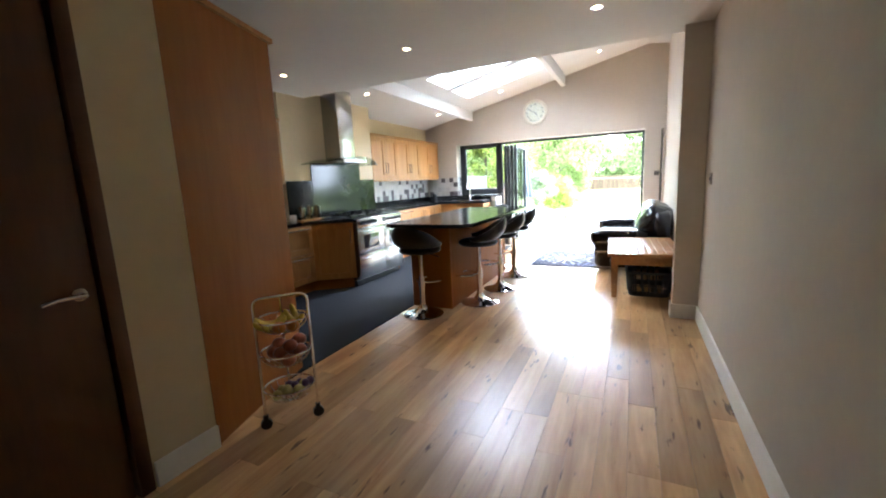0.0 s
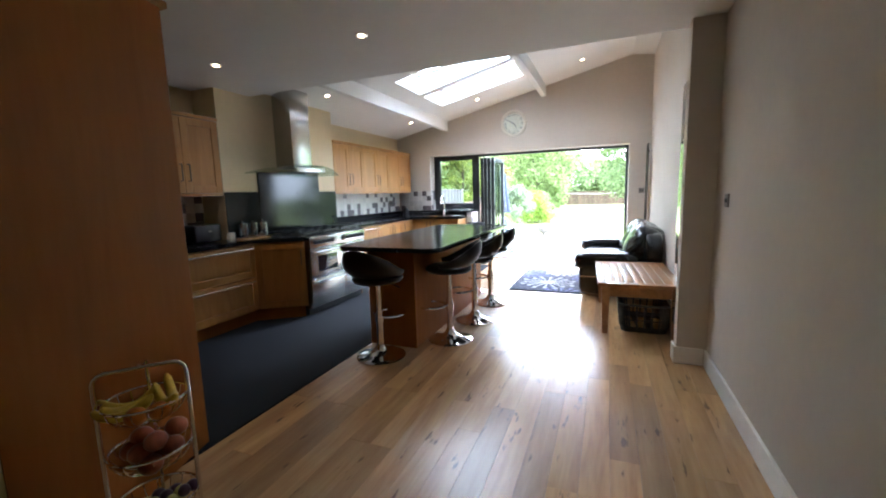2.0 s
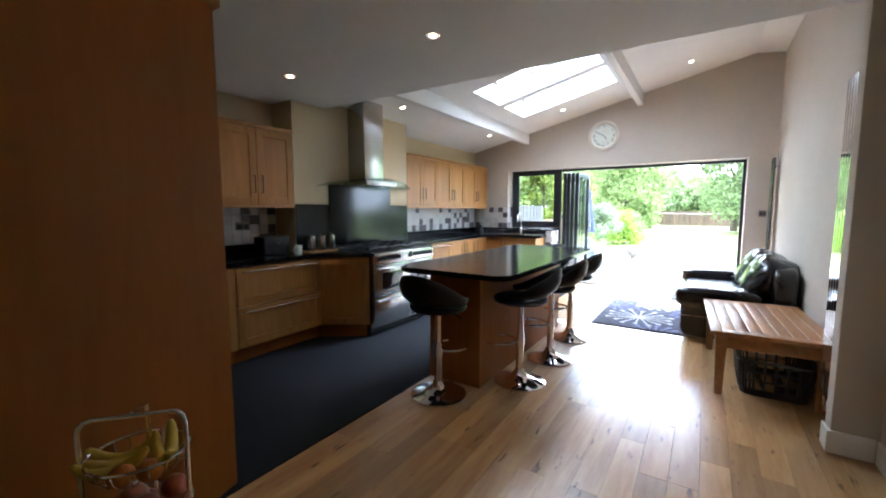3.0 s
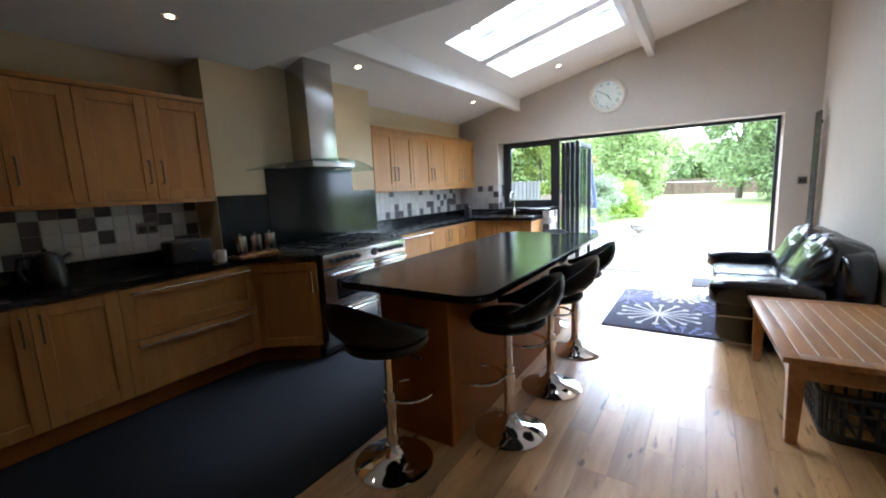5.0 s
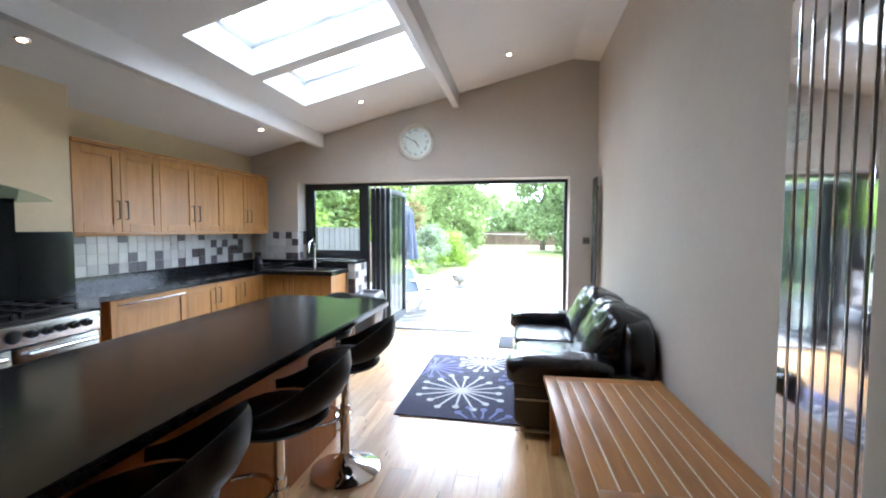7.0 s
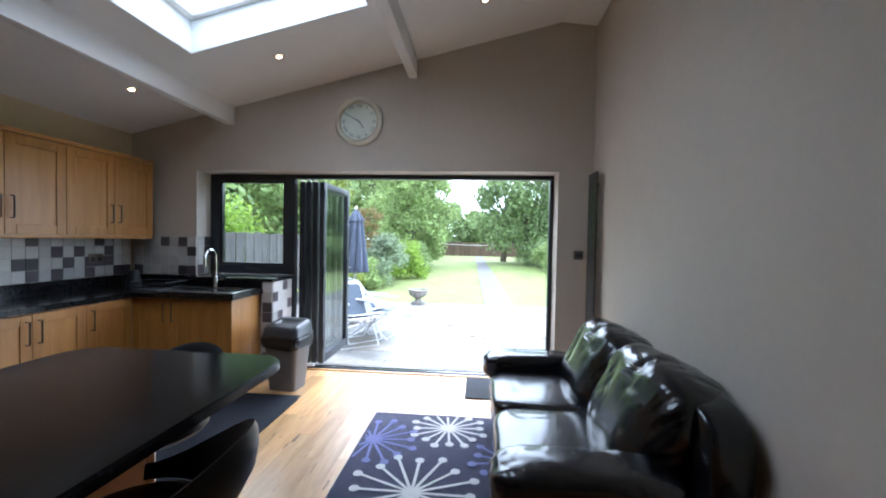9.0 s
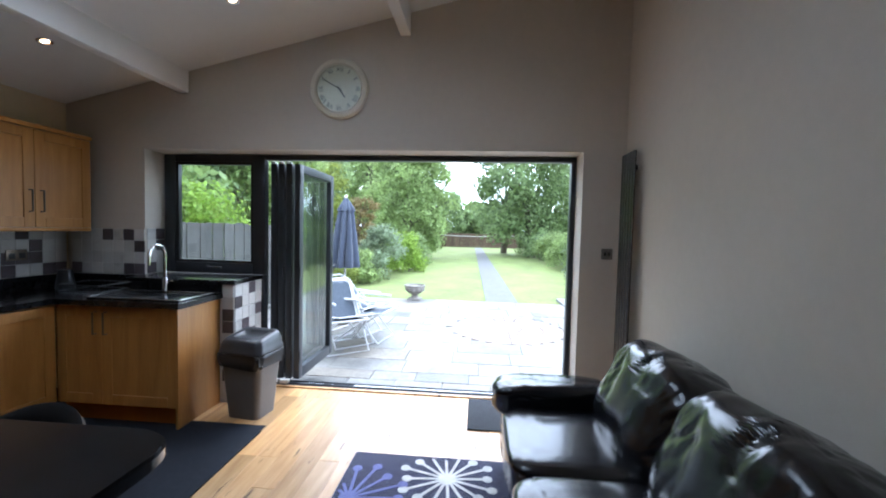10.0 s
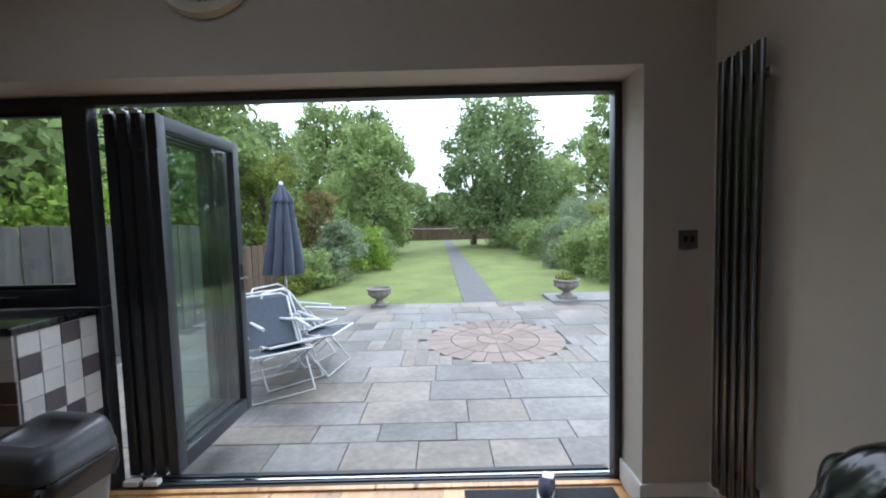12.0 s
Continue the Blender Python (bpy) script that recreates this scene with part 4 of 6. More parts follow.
# ---- living side ----
def bar_stool():
    """A round-backed stool; its back towards -y."""
    u = thing("bar_stool", (0, 0, 0), "black leather bar stool with curved back on a chrome pedestal", "bar stool", "bar stools")
    bm = bmesh.new()
    lathe(bm, [(0.205, 0.0), (0.205, 0.012), (0.19, 0.02), (0.13, 0.034), (0.07, 0.058), (0.042, 0.09), (0.036, 0.11)], 40)
    part("base", bm, CHROME, u)
    part("column", cyl(bmesh.new(), (0, 0, 0.108), (0, 0, 0.40), 0.03), CHROME, u)
    part("gas_lift", cyl(bmesh.new(), (0, 0, 0.40), (0, 0, 0.635), 0.022), CHROME, u)
    bm = bmesh.new()
    pts = [(0.0, 0.03, 0.33)] + [(0.0 + 0.13 * math.sin(radians(a)), 0.16 - 0.13 * math.cos(radians(a)), 0.33) for a in range(20, 341, 20)] + [(0, 0.03, 0.33)]
    sweep(bm, pts, 0.011, 10)
    cyl(bm, (0, 0, 0.305), (0, 0, 0.355), 0.037, n=24)
    part("footrest", bm, CHROME, u)
    bm = bmesh.new()
    box(bm, -0.09, 0.09, -0.09, 0.09, 0.632, 0.65, bevel=0.01)
    sweep(bm, [(0.05, 0, 0.635), (0.13, 0.02, 0.625), (0.19, 0.03, 0.60)], 0.006, 8)
    part("seat_plate", bm, BLACKPLASTIC, u)
    bm = bmesh.new()
    lathe(bm, [(0.0, 0.645), (0.15, 0.642), (0.195, 0.65), (0.21, 0.668), (0.206, 0.69), (0.17, 0.706), (0.08, 0.712), (0.0, 0.712)], 36)
    part("seat", bm, STOOLSKIN, u)
    # a crescent that starts low beside the seat and sweeps up and out behind it
    bm = bmesh.new()
    rings, n, k, span = [], 44, 14, 112
    for i in range(n + 1):
        a = -span + 2 * span * i / n
        c = 0.5 + 0.5 * math.cos(radians(a * 180 / span))
        end = math.sqrt(max(0.0, 1 - (abs(a) / span) ** 6))
        dx, dy = math.sin(radians(a)), -math.cos(radians(a))
        r0, z0 = 0.178 + 0.012 * (1 - c), 0.70 + 0.008 * (1 - c)
        r1, z1 = r0 + 0.03 + 0.085 * c, z0 + 0.035 + 0.20 * c
        ln = math.hypot(r1 - r0, z1 - z0)
        nr, nz = (z1 - z0) / ln, -(r1 - r0) / ln
        ring = []
        for j in range(k):
            t = 2 * math.pi * j / k
            up = 0.5 - 0.5 * math.cos(t)
            th = 0.026 * math.sin(t) * (0.35 + 0.65 * end)
            bow = -0.03 * c * math.sin(math.pi * up)
            ring.append(bm.verts.new((dx * (r0 + (r1 - r0) * up + nr * (th - bow)), dy * (r0 + (r1 - r0) * up + nr * (th - bow)), z0 + (z1 - z0) * up + nz * (th - bow))))
        rings.append(ring)
    for a, b in zip(rings, rings[1:]):
        for j in range(k):
            bm.faces.new((a[j], a[(j + 1) % k], b[(j + 1) % k], b[j]))
    bm.faces.new(rings[0][::-1])
    bm.faces.new(rings[-1])
    part("backrest", bm, STOOLSKIN, u)
    return u


stool = bar_stool()
stool.matrix_basis = pose(-2.05, -4.93, 0, 0, 0, -2)
for x, y, rz in ((-1.635, -4.385, 108), (-1.588, -3.78, 104), (-1.61, -3.075, 100), (-2.03, -2.53, 176)):
    copy_thing(stool, pose(x, y, 0, 0, 0, rz))

# coffee table: planks let into a frame, pale joints between them
u = thing("coffee_table", (-0.045, -3.205, 0), "slatted hardwood coffee table with pale joints between boards", "table", rz=2.5)
L, W, H = 1.25, 0.72, 0.49
bm = bmesh.new()
for a, b, c, d in ((-W / 2, -W / 2 + 0.075, -L / 2, L / 2), (W / 2 - 0.075, W / 2, -L / 2, L / 2), (-W / 2 + 0.076, W / 2 - 0.076, -L / 2, -L / 2 + 0.085), (-W / 2 + 0.076, W / 2 - 0.076, L / 2 - 0.085, L / 2)):
    box(bm, a, b, c, d, H - 0.032, H, bevel=0.004)
part("top_frame", bm, TABLEWOOD, u)
inner = W - 0.152
n = 7
for i in range(n):
    x0 = -W / 2 + 0.076 + inner * i / n
    part("slat", bx(x0 + 0.004, x0 + inner / n - 0.004, -L / 2 + 0.086, L / 2 - 0.086, H - 0.03, H - 0.0005, bevel=0.001), TABLEWOOD, u)
part("joint_bed", bx(-W / 2 + 0.07, W / 2 - 0.07, -L / 2 + 0.08, L / 2 - 0.08, H - 0.036, H - 0.002), material("pale_joint", (0.72, 0.63, 0.5), 0.6), u, "pale filler in the joints")
bm = bmesh.new()
for a, b, c, d in ((-W / 2 + 0.06, W / 2 - 0.06, -L / 2 + 0.05, -L / 2 + 0.072), (-W / 2 + 0.06, W / 2 - 0.06, L / 2 - 0.072, L / 2 - 0.05), (-W / 2 + 0.05, -W / 2 + 0.072, -L / 2 + 0.08, L / 2 - 0.08), (W / 2 - 0.072, W / 2 - 0.05, -L / 2 + 0.08, L / 2 - 0.08)):
    box(bm, a, b, c, d, H - 0.13, H - 0.037, bevel=0.002)
part("apron", bm, TABLEWOOD, u)
for sx in (-1, 1):
    for sy in (-1, 1):
        cx, cy = sx * (W / 2 - 0.07), sy * (L / 2 - 0.07)
        bm = bmesh.new()
        r = bmesh.ops.create_cube(bm, size=1)
        for v in r["verts"]:
            k = 0.075 if v.co.z > 0 else 0.05
            v.co = Vector((cx + v.co.x * k, cy + v.co.y * k, 0.0 if v.co.z < 0 else H - 0.037))
        bmesh.ops.bevel(bm, geom=bm.edges[:], offset=0.005, segments=2, affect="EDGES")
        part("leg", bm, TABLEWOOD, u)

# laundry basket under the table
GREYP = material("grey_plastic", (0.045, 0.05, 0.06), 0.45, var=0.1)
u = thing("laundry_basket", (0.03, -3.42, 0), "grey slotted plastic laundry basket under the table", "basket")


def basket_ring(z, grow):
    return [(x * (1 + grow), y * (1 + grow), z) for x, y in [(p[0], p[1]) for p in rounded(-0.2, 0.2, -0.26, 0.26, 0.08, 6)]]


bm = bmesh.new()
rings = []
for z, g in ((0.0, 0), (0.05, 0.03)):
    rings.append([bm.verts.new(p) for p in basket_ring(z, g)])
for a, b in zip(rings, rings[1:]):
    for i in range(len(a)):
        bm.faces.new((a[i], a[(i + 1) % len(a)], b[(i + 1) % len(a)], b[i]))
bm.faces.new(rings[0][::-1])
part("bottom", bm, GREYP, u)
bm = bmesh.new()
for z, g, r in ((0.05, 0.03, 0.006), (0.12, 0.06, 0.006), (0.19, 0.09, 0.006), (0.265, 0.12, 0.014)):
    sweep(bm, basket_ring(z, g), r, 8, closed=True)
part("rim", bm, GREYP, u)
lo, hi = basket_ring(0.05, 0.03), basket_ring(0.265, 0.12)
for p, q, p2, q2 in zip(lo, hi, lo[1:] + lo[:1], hi[1:] + hi[:1]):
    steps = max(1, int((Vector(p2) - Vector(p)).length / 0.05))
    for s in range(steps):
        t = s / steps
        part("side_bar", cyl(bmesh.new(), Vector(p).lerp(Vector(p2), t), Vector(q).lerp(Vector(q2), t), 0.009, n=6), GREYP, u)

# rug
RUGNAVY = material("navy_rug_pile", (0.018, 0.018, 0.06), 0.95, var=0.3, scale=20, bump=0.6, bump_scale=260, sheen=0.3)
RUGWHITE = material("white_rug_pile", (0.72, 0.7, 0.68), 0.95, var=0.12, scale=20, bump=0.6, bump_scale=260, sheen=0.3)
RUGLILAC = material("lilac_rug_pile", (0.19, 0.2, 0.45), 0.95, var=0.15, scale=20, bump=0.6, bump_scale=260, sheen=0.3)
RX0, RX1, RY_0, RY_1 = -1.55, -0.40, -2.33, -0.79
u = thing("rug", (0, 0, 0), "navy rug with white and lilac starburst flowers", "rug")
part("rug_base", bx(RX0, RX1, RY_0, RY_1, 0.001, 0.013, bevel=0.004), RUGNAVY, u)


def starburst(cx, cy, r, spokes, mat, turn=0.0):
    bm = bmesh.new()

    def inside(x, y):
        return RX0 + 0.006 < x < RX1 - 0.006 and RY_0 + 0.006 < y < RY_1 - 0.006

    def slab(poly):
        if all(inside(*p) for p in poly):
            prism(bm, poly, 0.0128, 0.0155)

    slab([(cx + 0.055 * math.cos(radians(20 * i)), cy + 0.055 * math.sin(radians(20 * i))) for i in range(18)])
    for s in range(spokes):
        a = 2 * math.pi * s / spokes + turn
        ln = r * (1.0 if s % 2 else 0.86)
        d, nn = Vector((math.cos(a), math.sin(a))), Vector((-math.sin(a), math.cos(a)))
        for seg in range(6):
            t0, t1 = 0.055 + (ln - 0.055) * seg / 6, 0.055 + (ln - 0.055) * (seg + 1) / 6
            slab([tuple(Vector((cx, cy)) + d * t + nn * w) for t, w in ((t0, -0.009), (t1, -0.009), (t1, 0.009), (t0, 0.009))])
        e = Vector((cx, cy)) + d * (ln + 0.02)
        slab([(e.x + 0.03 * math.cos(radians(30 * i)), e.y + 0.03 * math.sin(radians(30 * i))) for i in range(12)])
    return part("starburst", bm, mat, u, smooth=False)


starburst(-1.09, -1.80, 0.36, 16, RUGWHITE)
starburst(-0.94, -1.01, 0.25, 16, RUGWHITE, 0.1)
starburst(-1.46, -1.24, 0.29, 16, RUGLILAC, 0.1)
starburst(-0.86, -2.42, 0.30, 16, RUGLILAC, 0.0)
starburst(-0.50, -1.42, 0.24, 14, RUGLILAC, 0.2)

# sofa, its back along the wall
u = thing("sofa", (0, 0, 0), "black leather two-seat sofa with puffy back cushions", "sofa")
SY0, SY1, SX, SB = -2.50, -0.70, -0.63, 0.335


def puff(c, half, sub=5, p=0.42, wrinkle=0.03, crease=0.004, along=(9, 16, 3)):
    """A stuffed leather pad: a soft block with slow swells and fine drawn creases."""
    bm = bmesh.new()
    bmesh.ops.create_icosphere(bm, subdivisions=sub, radius=1)
    ax, ay, az = along
    for v in bm.verts:
        d = v.co.normalized()
        q = Vector([math.copysign(abs(t) ** p, t) for t in v.co])
        w = Vector((q.x * half[0], q.y * half[1], q.z * half[2]))
        k = 1 + wrinkle * noise.noise(Vector((q.x * 1.6, q.y * 2.2, q.z * 1.4)) + Vector(c) * 4)
        s = Vector((w.x * ax, w.y * ay + w.z * 5, w.z * az - w.y * 1.5)) + Vector(c) * 9
        warp = 0.35 * noise.noise(w * 5)
        s += Vector((warp, warp, warp))
        ridge = 1 - abs(2.2 * noise.noise(s))
        fine = 1 - abs(2.0 * noise.noise(s * 2.3))
        where = max(0.0, min(1.0, 0.5 + 1.6 * noise.noise(w * 4.5 + Vector(c))))
        push = crease * where * (max(0.0, ridge) ** 2 + 0.4 * max(0.0, fine) ** 2)
        v.co = Vector(c) + w * k - d * push
    return bm


part("base", bx(SX + 0.03, SB - 0.02, SY0 + 0.05, SY1 - 0.05, 0.05, 0.30, bevel=0.03), LEATHER, u)
for y in (SY0 + 0.16, SY1 - 0.16):
    for x in (SX + 0.12, SB - 0.12):
        part("foot", bx(x - 0.03, x + 0.03, y - 0.03, y + 0.03, 0.0, 0.055, bevel=0.005), TABLEWOOD, u)
mid_y = (SY0 + SY1) / 2
for y0, y1 in ((SY0 + 0.24, mid_y), (mid_y, SY1 - 0.24)):
    part("seat_cushion", puff(((SX - 0.01 + 0.02) / 2 - 0.01, (y0 + y1) / 2, 0.36), (0.325, (y1 - y0) / 2 + 0.006, 0.105), p=0.36, crease=0.005, along=(12, 4, 6)), LEATHER, u)
for y0, y1 in ((SY0 + 0.16, mid_y + 0.01), (mid_y - 0.01, SY1 - 0.16)):
    bm = puff((0, 0, 0), (0.205, (y1 - y0) / 2 + 0.014, 0.30), sub=6, p=0.6, wrinkle=0.06, crease=0.013, along=(4, 10, 2))
    bmesh.ops.rotate(bm, verts=bm.verts, matrix=Matrix.Rotation(radians(24), 3, "Y"))
    bmesh.ops.translate(bm, verts=bm.verts, vec=(0.115, (y0 + y1) / 2, 0.60))
    part("back_cushion", bm, LEATHER, u)
bm = puff((0.215, mid_y, 0.43), (0.115, (SY1 - SY0) / 2 - 0.06, 0.39), p=0.3, wrinkle=0.02)
part("back_frame", bm, LEATHER, u)
for y in (SY0 + 0.125, SY1 - 0.125):
    part("arm_panel", puff(((SX + SB) / 2 - 0.02, y, 0.26), (0.46, 0.115, 0.215), p=0.28, wrinkle=0.012), LEATHER, u)
    part("armrest", puff((SX + 0.315, y, 0.46), (0.37, 0.15, 0.115), sub=6, p=0.5, wrinkle=0.04, crease=0.006, along=(10, 4, 5)), LEATHER, u)
bm = bmesh.new()
box(bm, 0.145, 0.215, SY0 + 0.146, SY0 + 0.152, 0.725, 0.77, bevel=0.002)
part("label", bm, material("cream_fabric_tag", (0.62, 0.52, 0.4), 0.9), u, "cream sewn fabric tag")
TAN = material("worn_tan_edge", (0.4, 0.28, 0.18), 0.7)
for z in (0.05, 0.27):
    bm = bmesh.new()
    sweep(bm, [(SX + 0.02, SY0 + 0.01, z), (SX + 0.26, SY0 + 0.006, z + 0.004)], 0.006, 6)
    part("seam_welt", bm, TAN, u, "worn tan seam")


# chrome radiators
def radiator(name, at, rz, width, height, slats, label, depth=0.012, metal=None, off=0.0):
    metal = metal or CHROME
    r = thing(name, at, label, "radiator", rz=rz)
    w = width / slats
    for i in range(slats):
        if metal is CHROME:
            part("slat", bx(i * w + 0.006, (i + 1) * w - 0.006, off + 0.05, off + 0.05 + depth, 0.0, height, bevel=0.003), metal, r, smooth=False)
            continue
        bm = cyl(bmesh.new(), (0, 0, 0), (0, 0, height), 1.0, n=24)
        for v in bm.verts:
            v.co = Vector(((i + 0.5) * w + v.co.x * (w / 2 - 0.006), 0.064 + v.co.y * 0.012, v.co.z))
        part("tube", bm, metal, r)
    for z in (0.12, height - 0.12):
        bm = bmesh.new()
        box(bm, 0.0, width, off + 0.022, off + 0.049, z - 0.02, z + 0.02, bevel=0.006)
        part("header", bm, CHROME, r)
        bm = bmesh.new()
        cyl(bm, (0.05, 0.0, z), (0.05, off + 0.023, z), 0.012, n=12)
        cyl(bm, (width - 0.05, 0.0, z), (width - 0.05, off + 0.023, z), 0.012, n=12)
        part("bracket", bm, CHROME, r)
    bm = bmesh.new()
    for x in (0.03, width - 0.03):
        cyl(bm, (x, off + 0.03, -0.13), (x, off + 0.03, 0.02), 0.008, n=10)
        cyl(bm, (x, off + 0.03, -0.09), (x, off + 0.03, -0.03), 0.018, n=14)
    part("valve", bm, CHROME, r)
    return r


# width runs along -y, depth towards the room
radiator("radiator", (XR - 0.001, -4.18, 0.18), 0, 0.39, 1.98, 7, "tall mirror-chrome slatted radiator beside the table", off=0.045).matrix_basis = pose(XR - 0.001, -4.18, 0.18, 0, 0, 90)
radiator("radiator", (XR - 0.001, -0.40, 0.2), 0, 0.26, 1.86, 5, "tall satin steel slatted radiator in the garden corner", metal=SATIN).matrix_basis = pose(XR - 0.001, -0.37, 0.2, 0, 0, 90)

# door mat
solid("door_mat", bx(-0.84, -0.06, -0.39, 0.15, 0.001, 0.012, bevel=0.004), material("charcoal_mat_pile", (0.03, 0.032, 0.038), 0.95, var=0.4, scale=40, bump=0.6, bump_scale=300), "charcoal ribbed door mat at the garden doors", "door mat")

# wheeled fruit trolley
u = thing("fruit_trolley", (-1.875, -6.86, 0), "chrome wire trolley holding fruit and onions", "trolley", rz=49)
for sx in (-1, 1):
    bm = bmesh.new()
    cyl(bm, (sx * 0.14, -0.012, 0.035), (sx * 0.14, 0.012, 0.035), 0.03, n=18)
    cyl(bm, (sx * 0.14, 0, 0.045), (sx * 0.14, 0, 0.085), 0.014, n=12)
    part("castor", bm, BLACKPLASTIC, u)
bm = bmesh.new()
sweep(bm, [(-0.14, 0, 0.08), (-0.14, 0, 0.71)] + [(-0.10 - 0.04 * math.cos(radians(a)), 0, 0.71 + 0.04 * math.sin(radians(a))) for a in (30, 60, 90)] + [(0.10 + 0.04 * math.cos(radians(a)), 0, 0.71 + 0.04 * math.sin(radians(a))) for a in (90, 60, 30)] + [(0.14, 0, 0.71), (0.14, 0, 0.08)], 0.008, 10)
part("frame", bm, CHROME, u)
bm = bmesh.new()
sweep(bm, [(0, 0.12, 0.08), (0, 0.13, 0.5), (0, 0.10, 0.74), (0, 0.0, 0.755)], 0.006, 8)
part("back_stay", bm, CHROME, u)
for z0 in (0.13, 0.34, 0.53):
    b = part("basket", sweep(bmesh.new(), [(0.135 * math.cos(radians(a)), 0.03 + 0.125 * math.sin(radians(a)), z0 + 0.09) for a in range(0, 360, 15)], 0.005, 8, closed=True), CHROME, u)
    for a in range(0, 180, 20):
        pts = [(0.135 * math.cos(radians(a)) * math.cos(radians(t)), 0.03 + 0.125 * math.sin(radians(a)) * math.cos(radians(t)), z0 + 0.09 - 0.09 * math.sin(radians(t))) for t in range(0, 181, 20)]
        part("wire", sweep(bmesh.new(), pts, 0.0022, 5), CHROME, b)
BANANA = material("ripe_banana_skin", (0.62, 0.42, 0.04), 0.5, var=0.25, scale=30)
ORANGE = material("orange_peel", (0.62, 0.2, 0.02), 0.5, var=0.15, scale=20, bump=0.3, bump_scale=200)
ONION = material("brown_onion_skin", (0.36, 0.10, 0.05), 0.35, var=0.4, scale=25, stretch=(1, 1, 0.3))
GRAPE = material("dark_grape_skin", (0.07, 0.03, 0.07), 0.3, var=0.3, scale=20)
GARLIC = material("pale_yellow_fruit", (0.45, 0.38, 0.12), 0.5, var=0.3, scale=30)
M = u.matrix_basis
fr = random.Random(11)


def fruit(name, local, bm, mat, label, cat, group, turn=0.0):
    ob = solid(name, bm, mat, label, cat, group)
    ob.matrix_basis = M @ pose(*local, fr.uniform(-15, 15), fr.uniform(-15, 15), turn)


def banana():
    bm = bmesh.new()
    rings = []
    for i in range(13):
        a = radians(-60 + 120 * i / 12)
        r = 0.018 * math.sqrt(max(0.02, 1 - ((i - 6) / 6.4) ** 4)) if 0 < i < 12 else 0.006
        c = Vector((0.10 * math.sin(a), 0, -0.10 * math.cos(a) + 0.08))
        d = Vector((math.cos(a), 0, math.sin(a)))
        nrm = Vector((0, 1, 0)).cross(d)
        rings.append([bm.verts.new(c + r * (math.cos(t) * nrm + math.sin(t) * Vector((0, 1, 0)))) for t in (2 * math.pi * k / 10 for k in range(10))])
    for a, b in zip(rings, rings[1:]):
        for k in range(10):
            bm.faces.new((a[k], a[(k + 1) % 10], b[(k + 1) % 10], b[k]))
    bm.faces.new(rings[0][::-1])
    bm.faces.new(rings[-1])
    return bm


def round_fruit(r, squash=0.92):
    return lathe(bmesh.new(), [(r * math.sin(radians(a)) * (1 if a else 0), -r * squash * math.cos(radians(a))) for a in range(0, 181, 15)], 18)


for dx, dy, z, rz in ((-0.06, 0.0, 0.60, 20), (-0.05, 0.035, 0.605, 35), (-0.06, 0.07, 0.60, 10), (0.06, 0.02, 0.615, -60), (0.08, 0.05, 0.62, -75)):
    fruit("banana", (dx, dy, z), banana(), BANANA, "ripe yellow banana in the top basket", "banana", "bananas", rz)
for dx, dy in ((-0.02, -0.04), (0.05, -0.03)):
    fruit("orange", (dx, dy, 0.585), round_fruit(0.036), ORANGE, "orange lying under the bananas", "orange", "oranges")
for i in range(11):
    a = i * 2.4
    r = 0.03 + 0.055 * (i % 3) / 2
    fruit("onion", (r * math.cos(a), 0.03 + r * math.sin(a), 0.40 + 0.034 * (i // 4)), round_fruit(0.04, 0.85), ONION, "brown onion in the middle basket", "onion", "onions")
for i in range(6):
    fruit("lemon", (-0.07 + 0.028 * i, 0.0 + 0.03 * (i % 2), 0.185 + 0.01 * (i % 3)), round_fruit(0.027, 1.1), GARLIC, "small pale yellow fruit in the bottom basket", "fruit", "small fruit")
for i in range(5):
    fruit("plum", (0.0 + 0.028 * i, 0.04 - 0.02 * (i % 2), 0.215), round_fruit(0.024), GRAPE, "dark plum in the bottom basket", "plum", "plums")

# a slipper left on the mat
u = thing("slipper", (-0.42, 0.09, 0.0125), "navy and white slipper lying on the door mat", "slipper", rz=70)
bm = bmesh.new()
poly = [(0.13 * math.cos(radians(a)), (0.042 - 0.012 * math.cos(radians(a) + 2.4)) * math.sin(radians(a))) for a in range(0, 360, 15)]
prism(bm, poly, 0, 0.018)
part("sole", bm, GLOSSWHITE, u, "white rubber sole")
bm = bmesh.new()
rings = []
for k, z in ((1.0, 0.018), (0.98, 0.04), (0.85, 0.06), (0.55, 0.072)):
    rings.append([bm.verts.new((0.025 + x * k * 0.78, y * k, z)) for x, y in poly])
for a, b in zip(rings, rings[1:]):
    for i in range(len(a)):
        bm.faces.new((a[i], a[(i + 1) % len(a)], b[(i + 1) % len(a)], b[i]))
bm.faces.new(rings[-1])
part("upper", bm, RUGNAVY, u, "navy fabric upper")
part("patch", bx(0.03, 0.09, -0.03, 0.03, 0.066, 0.076, bevel=0.006), MUGW, u, "white patch")


